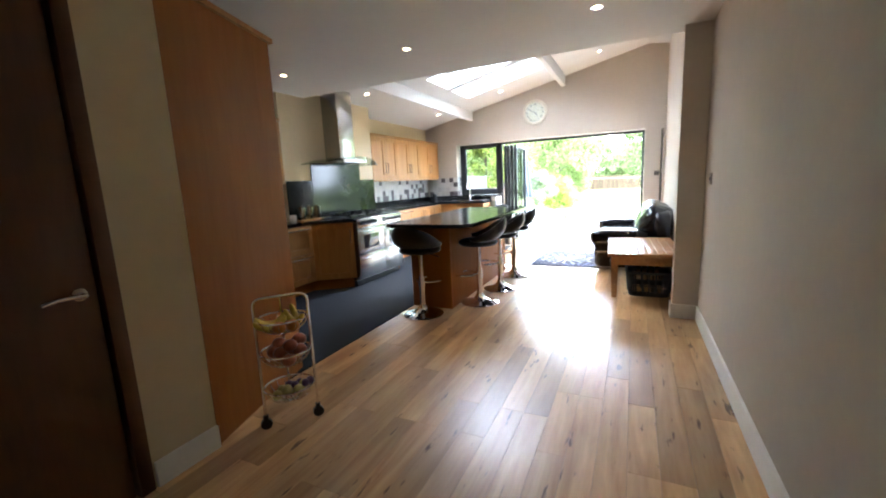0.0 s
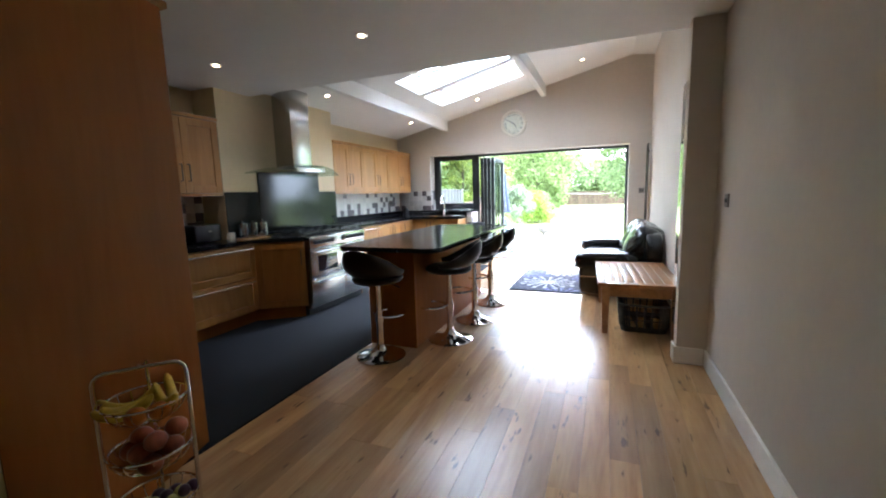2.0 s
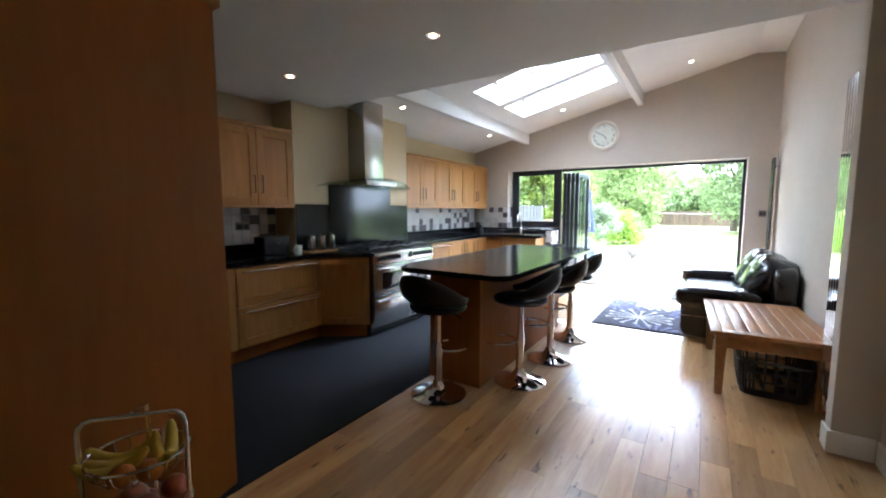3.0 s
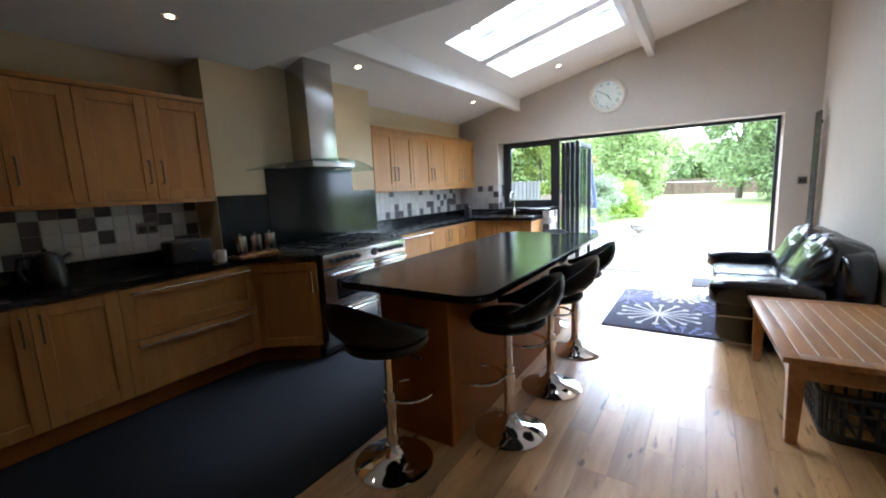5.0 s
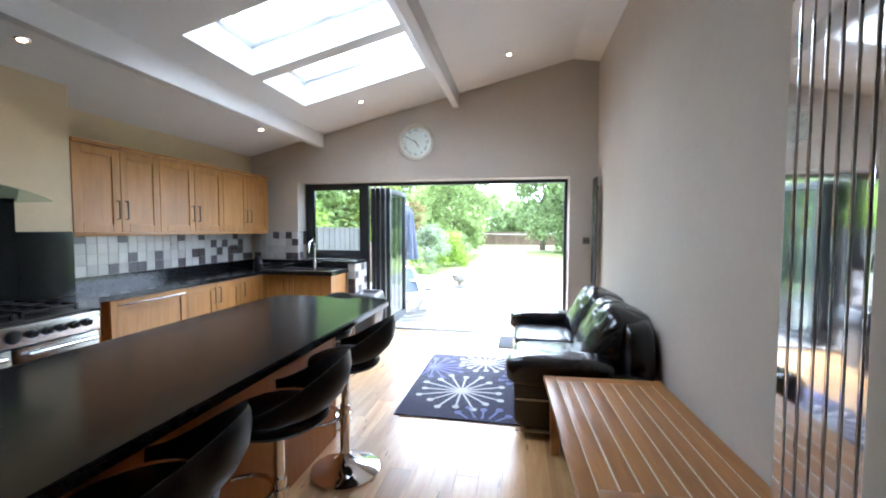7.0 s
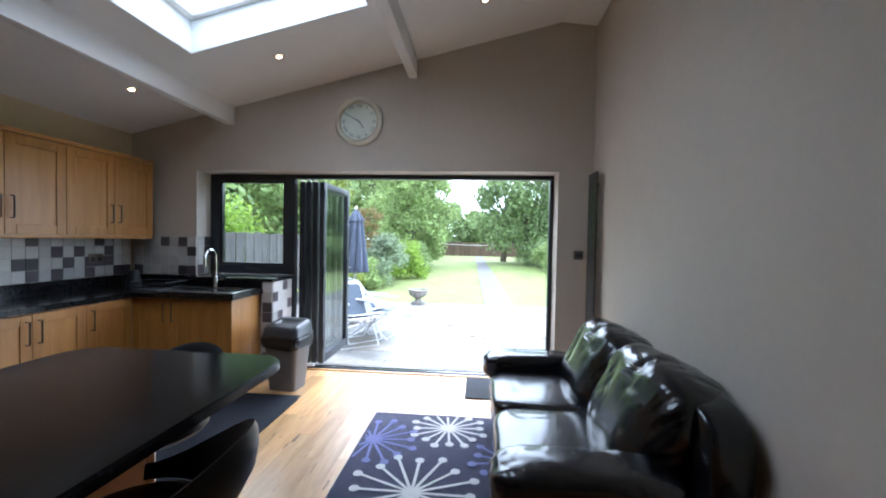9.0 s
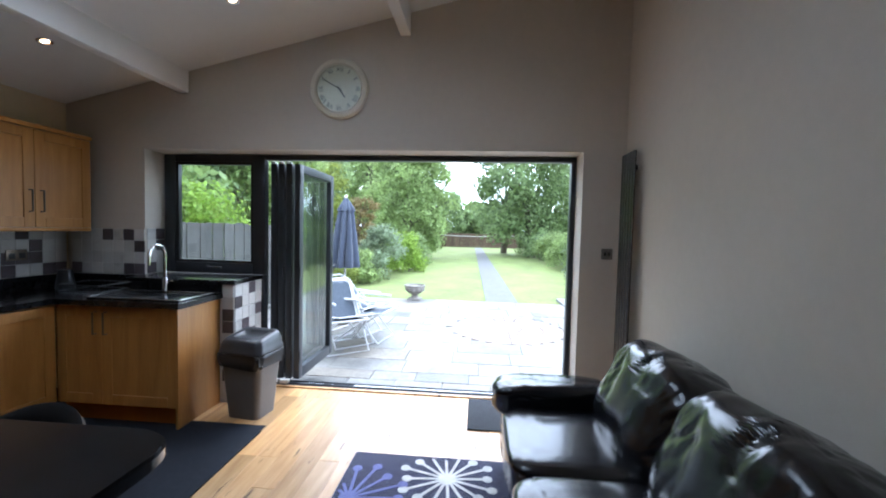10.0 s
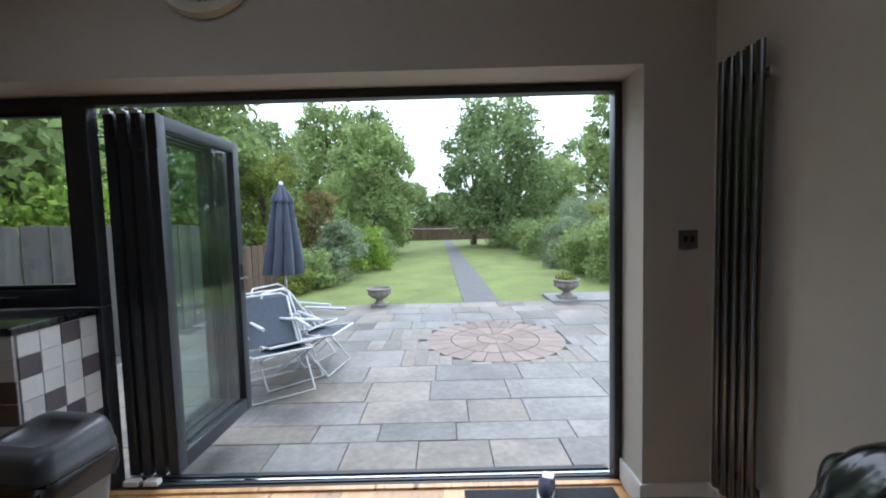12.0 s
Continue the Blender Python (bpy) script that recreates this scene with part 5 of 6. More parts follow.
# ---- garden ----
GZ = -0.2
GRASS = material("lawn_grass", (0.14, 0.17, 0.045), 0.9, var=0.35, scale=0.9, bump=0.6, bump_scale=90)
SOIL = material("patio_joint_sand", (0.06, 0.058, 0.052), 0.95, var=0.3, scale=20, bump=0.5)
bm = bmesh.new()
box(bm, -400, 400, 0.3, 900, GZ - 0.4, GZ - 0.03)
box(bm, -400, 400, -900, 0.3, GZ - 0.5, GZ - 0.45)
solid("ground", bm, GRASS, "mown green lawn reaching to the trees", "lawn", kind="structure", smooth=False)
solid("patio_bed", bx(-6.0, 6.0, 0.3, 6.25, GZ - 0.1, GZ - 0.012), SOIL, "sandy bed under the patio slabs", "patio", kind="structure", smooth=False)
PATHSTONE = material("grey_tarmac_path", (0.115, 0.112, 0.112), 0.85, var=0.2, scale=6, bump=0.4, bump_scale=120)
bm = bmesh.new()
prism(bm, [(-0.55, 6.24), (0.2, 6.24), (-0.35, 38.0), (-1.05, 38.0)], GZ - 0.06, GZ - 0.012)
solid("path", bm, PATHSTONE, "straight grey path down the middle of the lawn", "path", kind="structure", smooth=False)


# foliage: many small leaves gathered in clumps
def leaf_material(name, color, var=0.35):
    m = bpy.data.materials.new(name)
    m.use_nodes = True
    nt = m.node_tree
    b = nt.nodes["Principled BSDF"]
    b.inputs["Roughness"].default_value = 0.6
    b.inputs["Specular IOR Level"].default_value = 0.25
    geo = nt.nodes.new("ShaderNodeNewGeometry")
    mr = nt.nodes.new("ShaderNodeMapRange")
    mr.inputs[3].default_value, mr.inputs[4].default_value = 1 - var, 1 + var
    nt.links.new(geo.outputs["Random Per Island"], mr.inputs[0])
    tc = nt.nodes.new("ShaderNodeTexCoord")
    ns = nt.nodes.new("ShaderNodeTexNoise")
    ns.inputs["Scale"].default_value = 0.9
    nt.links.new(tc.outputs["Object"], ns.inputs["Vector"])
    m2 = nt.nodes.new("ShaderNodeMapRange")
    m2.inputs[1].default_value, m2.inputs[2].default_value = 0.3, 0.7
    m2.inputs[3].default_value, m2.inputs[4].default_value = 0.75, 1.25
    nt.links.new(ns.outputs[0], m2.inputs[0])
    mu = nt.nodes.new("ShaderNodeMath")
    mu.operation = "MULTIPLY"
    nt.links.new(mr.outputs[0], mu.inputs[0])
    nt.links.new(m2.outputs[0], mu.inputs[1])
    sc = nt.nodes.new("ShaderNodeVectorMath")
    sc.operation = "SCALE"
    sc.inputs[0].default_value = color
    nt.links.new(mu.outputs[0], sc.inputs["Scale"])
    nt.links.new(sc.outputs[0], b.inputs["Base Color"])
    tl = nt.nodes.new("ShaderNodeBsdfTranslucent")
    nt.links.new(sc.outputs[0], tl.inputs["Color"])
    mx = nt.nodes.new("ShaderNodeMixShader")
    mx.inputs[0].default_value = 0.5
    nt.links.new(b.outputs[0], mx.inputs[1])
    nt.links.new(tl.outputs[0], mx.inputs[2])
    nt.links.new(mx.outputs[0], nt.nodes["Material Output"].inputs["Surface"])
    return m


LEAF_MID = leaf_material("mid_green_leaves", (0.255, 0.325, 0.12))
LEAF_DARK = leaf_material("dark_green_leaves", (0.215, 0.28, 0.12))
LEAF_BRIGHT = leaf_material("bright_green_leaves", (0.24, 0.34, 0.055))
LEAF_GREY = leaf_material("grey_green_leaves", (0.23, 0.28, 0.17))
LEAF_RED = leaf_material("russet_leaves", (0.21, 0.16, 0.07))
LEAF_YELLOW = leaf_material("yellow_green_leaves", (0.20, 0.235, 0.05))
BARK = material("grey_brown_bark", (0.10, 0.08, 0.06), 0.9, var=0.35, scale=6, bump=0.8, bump_scale=30)


def leaves(name, clumps, per, size, mat, parent, seed):
    """clumps: rows of (x, y, z, radius). Leaves sit about each clump's shell, facing outwards with some scatter."""
    g = np.random.default_rng(seed)
    c = np.repeat(np.array(clumps, float), per, axis=0)
    n = len(c)
    d = g.normal(size=(n, 3))
    d /= np.linalg.norm(d, axis=1)[:, None]
    rad = c[:, 3] * (0.3 + 1.0 * g.random(n) ** 0.8)
    ctr = c[:, :3] + d * rad[:, None] * np.array([1, 1, 0.85])
    nr = d + g.normal(size=(n, 3)) * 0.7 + np.array([0, 0, 0.5])
    nr /= np.linalg.norm(nr, axis=1)[:, None]
    u = np.cross(nr, g.normal(size=(n, 3)))
    u /= np.linalg.norm(u, axis=1)[:, None] + 1e-9
    v = np.cross(nr, u)
    s = size * (0.6 + 0.8 * g.random(n))[:, None]
    pts = np.stack([ctr - u * s, ctr - v * s * 0.5, ctr + u * s, ctr + v * s * 0.5], axis=1).reshape(-1, 3)
    me = bpy.data.meshes.new(name)
    me.vertices.add(4 * n)
    me.vertices.foreach_set("co", pts.ravel())
    me.loops.add(4 * n)
    me.loops.foreach_set("vertex_index", np.arange(4 * n, dtype=np.int32))
    me.polygons.add(n)
    me.polygons.foreach_set("loop_start", np.arange(0, 4 * n, 4, dtype=np.int32))
    me.update(calc_edges=True)
    me.validate()
    me.materials.append(mat)
    ob = new(name, me)
    ob.parent = parent
    return ob


def tree(at, height, width, mat, seed, label, trunk_h=0.25, clumps=70, per=170, size=0.12, top_heavy=0.0):
    g = random.Random(seed)
    u = thing("tree", at, label, "tree", "garden trees")
    bm = bmesh.new()
    lean = g.uniform(-0.04, 0.04)
    pts = [(lean * height * t + 0.06 * math.sin(5 * t), 0.05 * math.cos(4 * t), height * 0.8 * t) for t in (0, 0.15, 0.35, 0.6, 0.85, 1)]
    base_r = 0.028 * height
    for (p, q), k in zip(zip(pts, pts[1:]), range(5)):
        cyl(bm, p, q, base_r * (1 - 0.18 * k), base_r * (1 - 0.18 * (k + 1)), 10)
    part("trunk", bm, BARK, u)
    rows = []
    z0 = height * trunk_h
    for i in range(clumps):
        t = (i + 0.5) / clumps
        z = z0 + (height - z0) * t
        prof = math.sin(math.pi * min(1, 0.14 + 0.78 * t)) ** 0.5 * (1 + top_heavy * (t - 0.5))
        a = i * 2.399 + g.uniform(-0.5, 0.5)
        r = width / 2 * prof * g.uniform(0.35, 1.0)
        cr = g.uniform(0.09, 0.17) * width * (0.7 + 0.3 * prof)
        rows.append((r * math.cos(a), r * math.sin(a), z + g.uniform(-0.04, 0.04) * height, cr))
    for i in range(0, clumps, max(1, clumps // 12)):
        x, y, z, _ = rows[i]
        zb = max(z0 * 0.8, z - 0.22 * height)
        bm = bmesh.new()
        cyl(bm, (0, 0, zb * 0.95), (x * 0.5, y * 0.5, (zb + z) / 2 + 0.02 * height), base_r * 0.42, base_r * 0.28, 7)
        cyl(bm, (x * 0.5, y * 0.5, (zb + z) / 2 + 0.02 * height), (x, y, z), base_r * 0.28, base_r * 0.08, 7)
        part("limb", bm, BARK, u)
    leaves("crown", rows, per, size, mat, u, seed)
    return u


def shrub(at, w, d, h, mat, seed, label, clumps=26, per=150, size=0.06, name="shrub", group="border shrubs"):
    g = random.Random(seed)
    u = thing(name, at, label, name, group)
    rows = []
    for i in range(clumps):
        t = g.random() ** 0.8
        a = g.uniform(0, 2 * math.pi)
        r = math.sqrt(g.random()) * (1.05 - 0.55 * t * t)
        rows.append((r * math.cos(a) * w / 2, r * math.sin(a) * d / 2, h * (0.08 + 0.82 * t), g.uniform(0.13, 0.22) * min(w, h * 1.3)))
    for i in range(0, clumps, 5):
        x, y, z, _ = rows[i]
        part("stem", cyl(bmesh.new(), (x * 0.3, y * 0.3, -0.02), (x * 0.9, y * 0.9, z), 0.02, 0.007, 6), BARK, u)
    leaves("foliage", rows, per, size, mat, u, seed)
    return u


G = GZ - 0.03
# trees in view beyond the doors
tree((-4.8, 20.5, G), 6.7, 4.8, LEAF_MID, 1, "broad mid-green garden tree beside the lawn", 0.12, 90, 230, 0.10)
tree((-10.0, 30, G), 10.6, 6.6, LEAF_MID, 2, "tall leafy tree behind the border", 0.2, 80, 190, 0.15)
tree((-7.4, 33, G), 11.0, 6.5, LEAF_DARK, 3, "dark green tree behind the border", 0.15, 80, 190, 0.15)
tree((2.8, 26, G), 9.5, 7.4, LEAF_DARK, 4, "large dark green tree beside the lawn", 0.14, 110, 230, 0.13)
tree((1.3, 29, G), 9.3, 3.0, LEAF_GREY, 5, "slender pale birch beside the path", 0.3, 36, 120, 0.09)
tree((9.0, 21, G), 8.8, 4.4, LEAF_MID, 6, "tall tree at the lawn's edge", 0.1, 70, 190, 0.12)
tree((7.6, 30, G), 6.4, 5.0, LEAF_MID, 7, "rounded tree behind the hedge", 0.1, 60, 180, 0.13)
tree((-8.6, 15.5, G), 6.0, 3.6, LEAF_DARK, 8, "dark conifer-like tree by the fence", 0.05, 60, 200, 0.09)
tree((-7.3, 12.5, G), 4.0, 3.4, LEAF_YELLOW, 9, "yellow-green small tree over the fence", 0.15, 44, 190, 0.07)
tree((-5.9, 13.6, G), 3.0, 1.8, LEAF_RED, 10, "russet-leaved small maple in the border", 0.25, 26, 170, 0.05)
tree((-11.0, 8.0, G), 7.5, 5.5, LEAF_DARK, 11, "dark green tree beyond the side fence", 0.1, 80, 190, 0.12)
tree((-9.4, 3.2, G), 6.6, 6.0, LEAF_MID, 12, "mid-green tree beyond the side fence", 0.1, 120, 210, 0.13)
tree((-10.0, 11.5, G), 8.5, 6.0, LEAF_MID, 13, "leafy tree beyond the side fence", 0.1, 100, 200, 0.13)
tree((-12.5, 5.5, G), 8.0, 7.0, LEAF_DARK, 14, "tall dark tree beyond the side fence", 0.08, 100, 200, 0.15)
for k, (x, y, h, w) in enumerate(((-9, 48, 8, 7), (-4.5, 46, 6.2, 6), (-1.2, 50, 5.2, 5), (1.2, 48, 4.8, 5), (4.5, 47, 6.5, 6), (9.5, 46, 9, 7), (-14, 40, 11, 8), (14, 40, 10, 8), (13, 22, 9, 6), (-15, 24, 9, 7))):
    tree((x, y, G), h, w, LEAF_DARK if k % 2 else LEAF_MID, 30 + k, "distant tree at the garden's end", 0.05, 50, 150, 0.2)

# border shrubs
shrub((-6.7, 4.6, G), 2.6, 4.0, 2.35, LEAF_BRIGHT, 50, "bright green bush over the side fence", 34, 230, 0.06)
shrub((-4.1, 10.6, G), 1.5, 2.2, 1.75, LEAF_GREY, 51, "grey-green bush in the border", 30, 220, 0.05)
shrub((-3.9, 12.9, G), 1.7, 1.9, 1.55, LEAF_BRIGHT, 52, "bright lime-green bush in the border", 30, 220, 0.05)
shrub((-4.5, 9.0, G), 1.3, 1.4, 1.0, LEAF_MID, 53, "low green bush in the border", 22, 190, 0.045)
shrub((-3.9, 16.2, G), 1.6, 2.0, 1.5, LEAF_DARK, 54, "rounded dark bush in the border", 26, 200, 0.055)
shrub((-4.6, 7.9, G), 0.9, 1.0, 0.65, LEAF_YELLOW, 55, "low yellow-green plant by the fence", 16, 150, 0.035)
for k, (x, y, w, d, h, m) in enumerate(((3.7, 8.3, 1.9, 2.0, 1.8, LEAF_MID), (3.6, 10.4, 2.0, 2.4, 1.75, LEAF_MID), (3.7, 12.9, 2.1, 2.6, 1.65, LEAF_GREY), (3.6, 15.6, 2.2, 2.8, 1.75, LEAF_MID), (3.4, 18.6, 2.0, 2.8, 1.7, LEAF_MID), (3.2, 21.6, 1.9, 2.6, 1.6, LEAF_DARK), (2.9, 24.3, 1.6, 2.4, 1.5, LEAF_DARK), (5.2, 12.0, 2.6, 3.2, 2.7, LEAF_YELLOW), (5.4, 16.5, 2.8, 3.4, 2.8, LEAF_GREY), (5.3, 8.6, 2.6, 3.0, 2.8, LEAF_GREY))):
    shrub((x, y, G), w, d, h, m, 70 + k, "leafy green hedge bush along the lawn", 30, 200, 0.055, "hedge", "hedge along the lawn")

# fences
FENCE = wood("weathered_fence_wood", (0.10, 0.092, 0.084), (0.035, 0.032, 0.029), (18, 18, 1.3), 0.9, 0.2, bump=0.6)
BROWNFENCE = wood("brown_fence_wood", (0.13, 0.085, 0.055), (0.07, 0.045, 0.03), (18, 18, 1.3), 0.9, 0.2, bump=0.6)


def fence_board(w, h, mat):
    bm = bmesh.new()
    box(bm, -w / 2, w / 2, -0.008, 0.008, 0, h, bevel=0.003, seg=1)
    return mesh_of("board", bm, mat, False)


board_grey = fence_board(0.148, 1.72, FENCE)
board_brown = fence_board(0.14, 1.45, BROWNFENCE)
frng = random.Random(4)
side = tagged(new("fence"), "weathered grey close-board garden fence", "fence", "garden fences")
for i in range(64):
    y = 0.6 + 0.152 * i
    ob = new("board", board_grey if y < 6.5 else board_brown)
    ob.parent = side
    ob.matrix_basis = pose(-5.25 + 0.012 * (i % 2), y, G + frng.uniform(-0.01, 0.015) - (0.0 if y < 6.5 else 0.2), 0, 0, 90 + frng.uniform(-2, 2))
for y in (1.5, 4.0, 6.5, 9.0):
    part("post", bx(-5.36, -5.27, y - 0.05, y + 0.05, G, G + (1.75 if y < 6.6 else 1.4), bevel=0.006), FENCE, side)
far = tagged(new("fence"), "brown panel fence across the garden's end", "fence", "garden fences")
for i in range(100):
    ob = new("board", board_brown)
    ob.parent = far
    ob.matrix_basis = pose(-7.2 + 0.146 * i, 39.0 + 0.012 * (i % 2), G, 0, 0, frng.uniform(-2, 2))
u = thing("garden_net", (0, 36, G), "slack white cord strung across the lawn's end", "cord")
bm = bmesh.new()
sweep(bm, [(-5.0 + 8.0 * t, 0, 1.32 - 0.5 * (t - t * t)) for t in (0, 0.1, 0.25, 0.4, 0.5, 0.6, 0.75, 0.9, 1)], 0.025, 6)
part("cord", bm, material("white_cord", (0.7, 0.7, 0.68), 0.8), u)
for x in (-5.0, 3.0):
    part("post", cyl(bmesh.new(), (x, 0, 0), (x, 0, 1.36), 0.03, n=10), BROWNFENCE, u)

# stone urns
CASTSTONE = material("weathered_cast_stone", (0.21, 0.19, 0.165), 0.85, var=0.35, scale=9, bump=0.6, bump_scale=60)
for k, (x, y, s, tall) in enumerate(((-2.25, 6.12, 0.92, 0), (1.56, 6.3, 1.0, 0.03))):
    u = thing("stone_urn", (x, y, GZ + tall + 0.004), "weathered stone garden urn on the patio edge", "urn", "stone urns")
    bm = bmesh.new()
    box(bm, -0.17 * s, 0.17 * s, -0.17 * s, 0.17 * s, 0, 0.05 * s, bevel=0.008)
    part("plinth", bm, CASTSTONE, u)
    bm = bmesh.new()
    lathe(bm, [(0.13 * s, 0.05 * s), (0.10 * s, 0.08 * s), (0.075 * s, 0.12 * s), (0.085 * s, 0.15 * s), (0.16 * s, 0.18 * s), (0.23 * s, 0.24 * s), (0.245 * s, 0.30 * s), (0.235 * s, 0.33 * s), (0.27 * s, 0.345 * s), (0.275 * s, 0.385 * s), (0.24 * s, 0.39 * s), (0.22 * s, 0.34 * s), (0.0, 0.33 * s)], 28)
    part("bowl", bm, CASTSTONE, u)
    for i in range(12):
        a = 2 * math.pi * i / 12
        bm = bmesh.new()
        box(bm, 0.222 * s, 0.252 * s, -0.03 * s, 0.03 * s, 0.245 * s, 0.315 * s, bevel=0.006)
        bmesh.ops.rotate(bm, verts=bm.verts, matrix=Matrix.Rotation(a, 3, "Z"))
        part("moulding", bm, CASTSTONE, u)
    if k:
        leaves("plant", [(fx, fy, 0.40, 0.09) for fx, fy in ((0, 0), (0.1, 0.05), (-0.1, 0.03), (0.02, -0.1), (-0.05, 0.1))], 90, 0.03, LEAF_YELLOW, u, 5)
solid("slab_step", bx(1.2, 3.4, 6.0, 6.9, GZ - 0.03, GZ + 0.034, bevel=0.008), material("grey_stone_step", (0.2, 0.195, 0.19), 0.8, var=0.25, scale=5, bump=0.4), "low grey stone step under the urn", "step", kind="structure")

# closed parasol
CLOTH = material("navy_canvas", (0.05, 0.06, 0.09), 0.85, var=0.2, scale=10, bump=0.2, bump_scale=200, sheen=0.2)
u = thing("parasol", (-3.12, 3.62, GZ), "closed navy canvas garden parasol on a pole", "parasol")
part("pole", cyl(bmesh.new(), (0, 0, 0.06), (0, 0, 2.2), 0.02, n=14), STEEL, u)
part("base", lathe(bmesh.new(), [(0.25, 0), (0.25, 0.05), (0.2, 0.075), (0.04, 0.09), (0.035, 0.3), (0.0, 0.3)], 28), CASTSTONE, u)


def furled(prof, folds, depth, n=64):
    bm = bmesh.new()
    rings = []
    for r, z in prof:
        ring = []
        for i in range(n):
            a = 2 * math.pi * i / n
            k = 1 + depth * (abs(math.sin(folds * a / 2)) - 0.5) + 0.08 * math.sin(3 * a + z * 4)
            ring.append(bm.verts.new((r * k * math.cos(a + 0.25 * z), r * k * math.sin(a + 0.25 * z), z)))
        rings.append(ring)
    for a, b in zip(rings, rings[1:]):
        for i in range(n):
            bm.faces.new((a[i], a[(i + 1) % n], b[(i + 1) % n], b[i]))
    return bm


part("canopy", furled([(0.215, 0.98), (0.22, 1.02), (0.205, 1.2), (0.165, 1.55), (0.12, 1.9), (0.095, 2.02)], 8, 0.55), CLOTH, u)
part("vent_cap", furled([(0.135, 1.96), (0.135, 1.99), (0.08, 2.1), (0.03, 2.18), (0.012, 2.2)], 8, 0.35), CLOTH, u)
part("finial", lathe(bmesh.new(), [(0.018, 2.19), (0.03, 2.215), (0.02, 2.24), (0, 2.25)], 12), GLOSSWHITE, u)

# folding garden chairs
TUBE = material("white_coated_tube", (0.62, 0.62, 0.62), 0.35, var=0.06)
MESHCLOTH = material("dark_mesh_fabric", (0.07, 0.083, 0.105), 0.9, var=0.3, scale=60, bump=0.3, bump_scale=400)


def sling(p, q, w, sag, t=0.006):
    """A stretched cloth panel from p to q (y, z), w wide."""
    bm = bmesh.new()
    n = 8
    rows = []
    for i in range(n + 1):
        s = i / n
        y, z = p[0] + (q[0] - p[0]) * s, p[1] + (q[1] - p[1]) * s - sag * math.sin(math.pi * s)
        rows.append([bm.verts.new((x, y, z + dz)) for x, dz in ((-w / 2, 0), (w / 2, 0), (w / 2, t), (-w / 2, t))])
    for a, b in zip(rows, rows[1:]):
        for k in range(4):
            bm.faces.new((a[k], a[(k + 1) % 4], b[(k + 1) % 4], b[k]))
    bm.faces.new(rows[0])
    bm.faces.new(rows[-1][::-1])
    return bm


def garden_chair(at, rz, tip=0.0):
    u = thing("folding_garden_chair", at, "folded garden chair, white tube frame and dark mesh", "garden chair", "folding chairs")
    u.matrix_basis = pose(*at, 0, 0, rz) @ pose(0, 0, 0, tip, 0, 0)
    w = 0.27
    part("back_frame", sweep(bmesh.new(), [(-w, 0.02, 0.36), (-w, 0.40, 0.84), (-w + 0.06, 0.43, 0.88), (w - 0.06, 0.43, 0.88), (w, 0.40, 0.84), (w, 0.02, 0.36)], 0.012, 8), TUBE, u)
    part("seat_frame", sweep(bmesh.new(), [(-w, 0.05, 0.38), (-w, -0.42, 0.45), (w, -0.42, 0.45), (w, 0.05, 0.38), (-w, 0.05, 0.38)], 0.012, 8), TUBE, u)
    part("front_leg", sweep(bmesh.new(), [(-w - 0.02, 0.18, 0.62), (-w - 0.02, -0.36, 0.01), (w + 0.02, -0.36, 0.01), (w + 0.02, 0.18, 0.62)], 0.012, 8), TUBE, u)
    part("rear_leg", sweep(bmesh.new(), [(-w - 0.02, -0.30, 0.44), (-w - 0.02, 0.30, 0.01), (w + 0.02, 0.30, 0.01), (w + 0.02, -0.30, 0.44)], 0.012, 8), TUBE, u)
    for s in (-1, 1):
        part("armrest", sweep(bmesh.new(), [(s * (w + 0.02), 0.20, 0.63), (s * (w + 0.02), -0.32, 0.62)], 0.017, 8), TUBE, u)
    part("back_cloth", sling((0.06, 0.41), (0.40, 0.84), 2 * w - 0.03, 0.03), MESHCLOTH, u)
    part("seat_cloth", sling((-0.40, 0.45), (0.04, 0.39), 2 * w - 0.03, 0.03), MESHCLOTH, u)
    return u


garden_chair((-2.68, 2.12, GZ), 37)
garden_chair((-2.50, 2.68, GZ), 80)
garden_chair((-2.72, 2.42, GZ), 44)
garden_chair((-2.78, 3.0, GZ), 70)
garden_chair((2.55, 4.9, GZ), -150)


# ---- floor boards, laid along the walk ----
boards = tagged(new("floor"), "oak floor boards with dark knots and a satin sheen", "floor", kind="structure")
rng = random.Random(5)
BW = 0.135
board_meshes = {}


def board_mesh(width, length):
    key = (round(width, 3), round(length, 2))
    if key not in board_meshes:
        bm = bmesh.new()
        box(bm, -width / 2 + 0.0004, width / 2 - 0.0004, -length / 2 + 0.0005, length / 2 - 0.0005, -0.02, 0.0)
        top = [e for e in bm.edges if all(v.co.z > -0.001 for v in e.verts)]
        bmesh.ops.bevel(bm, geom=top, offset=0.0009, segments=1, affect="EDGES")
        board_meshes[key] = mesh_of("floor_board", bm, OAKFLOOR, False)
    return board_meshes[key]


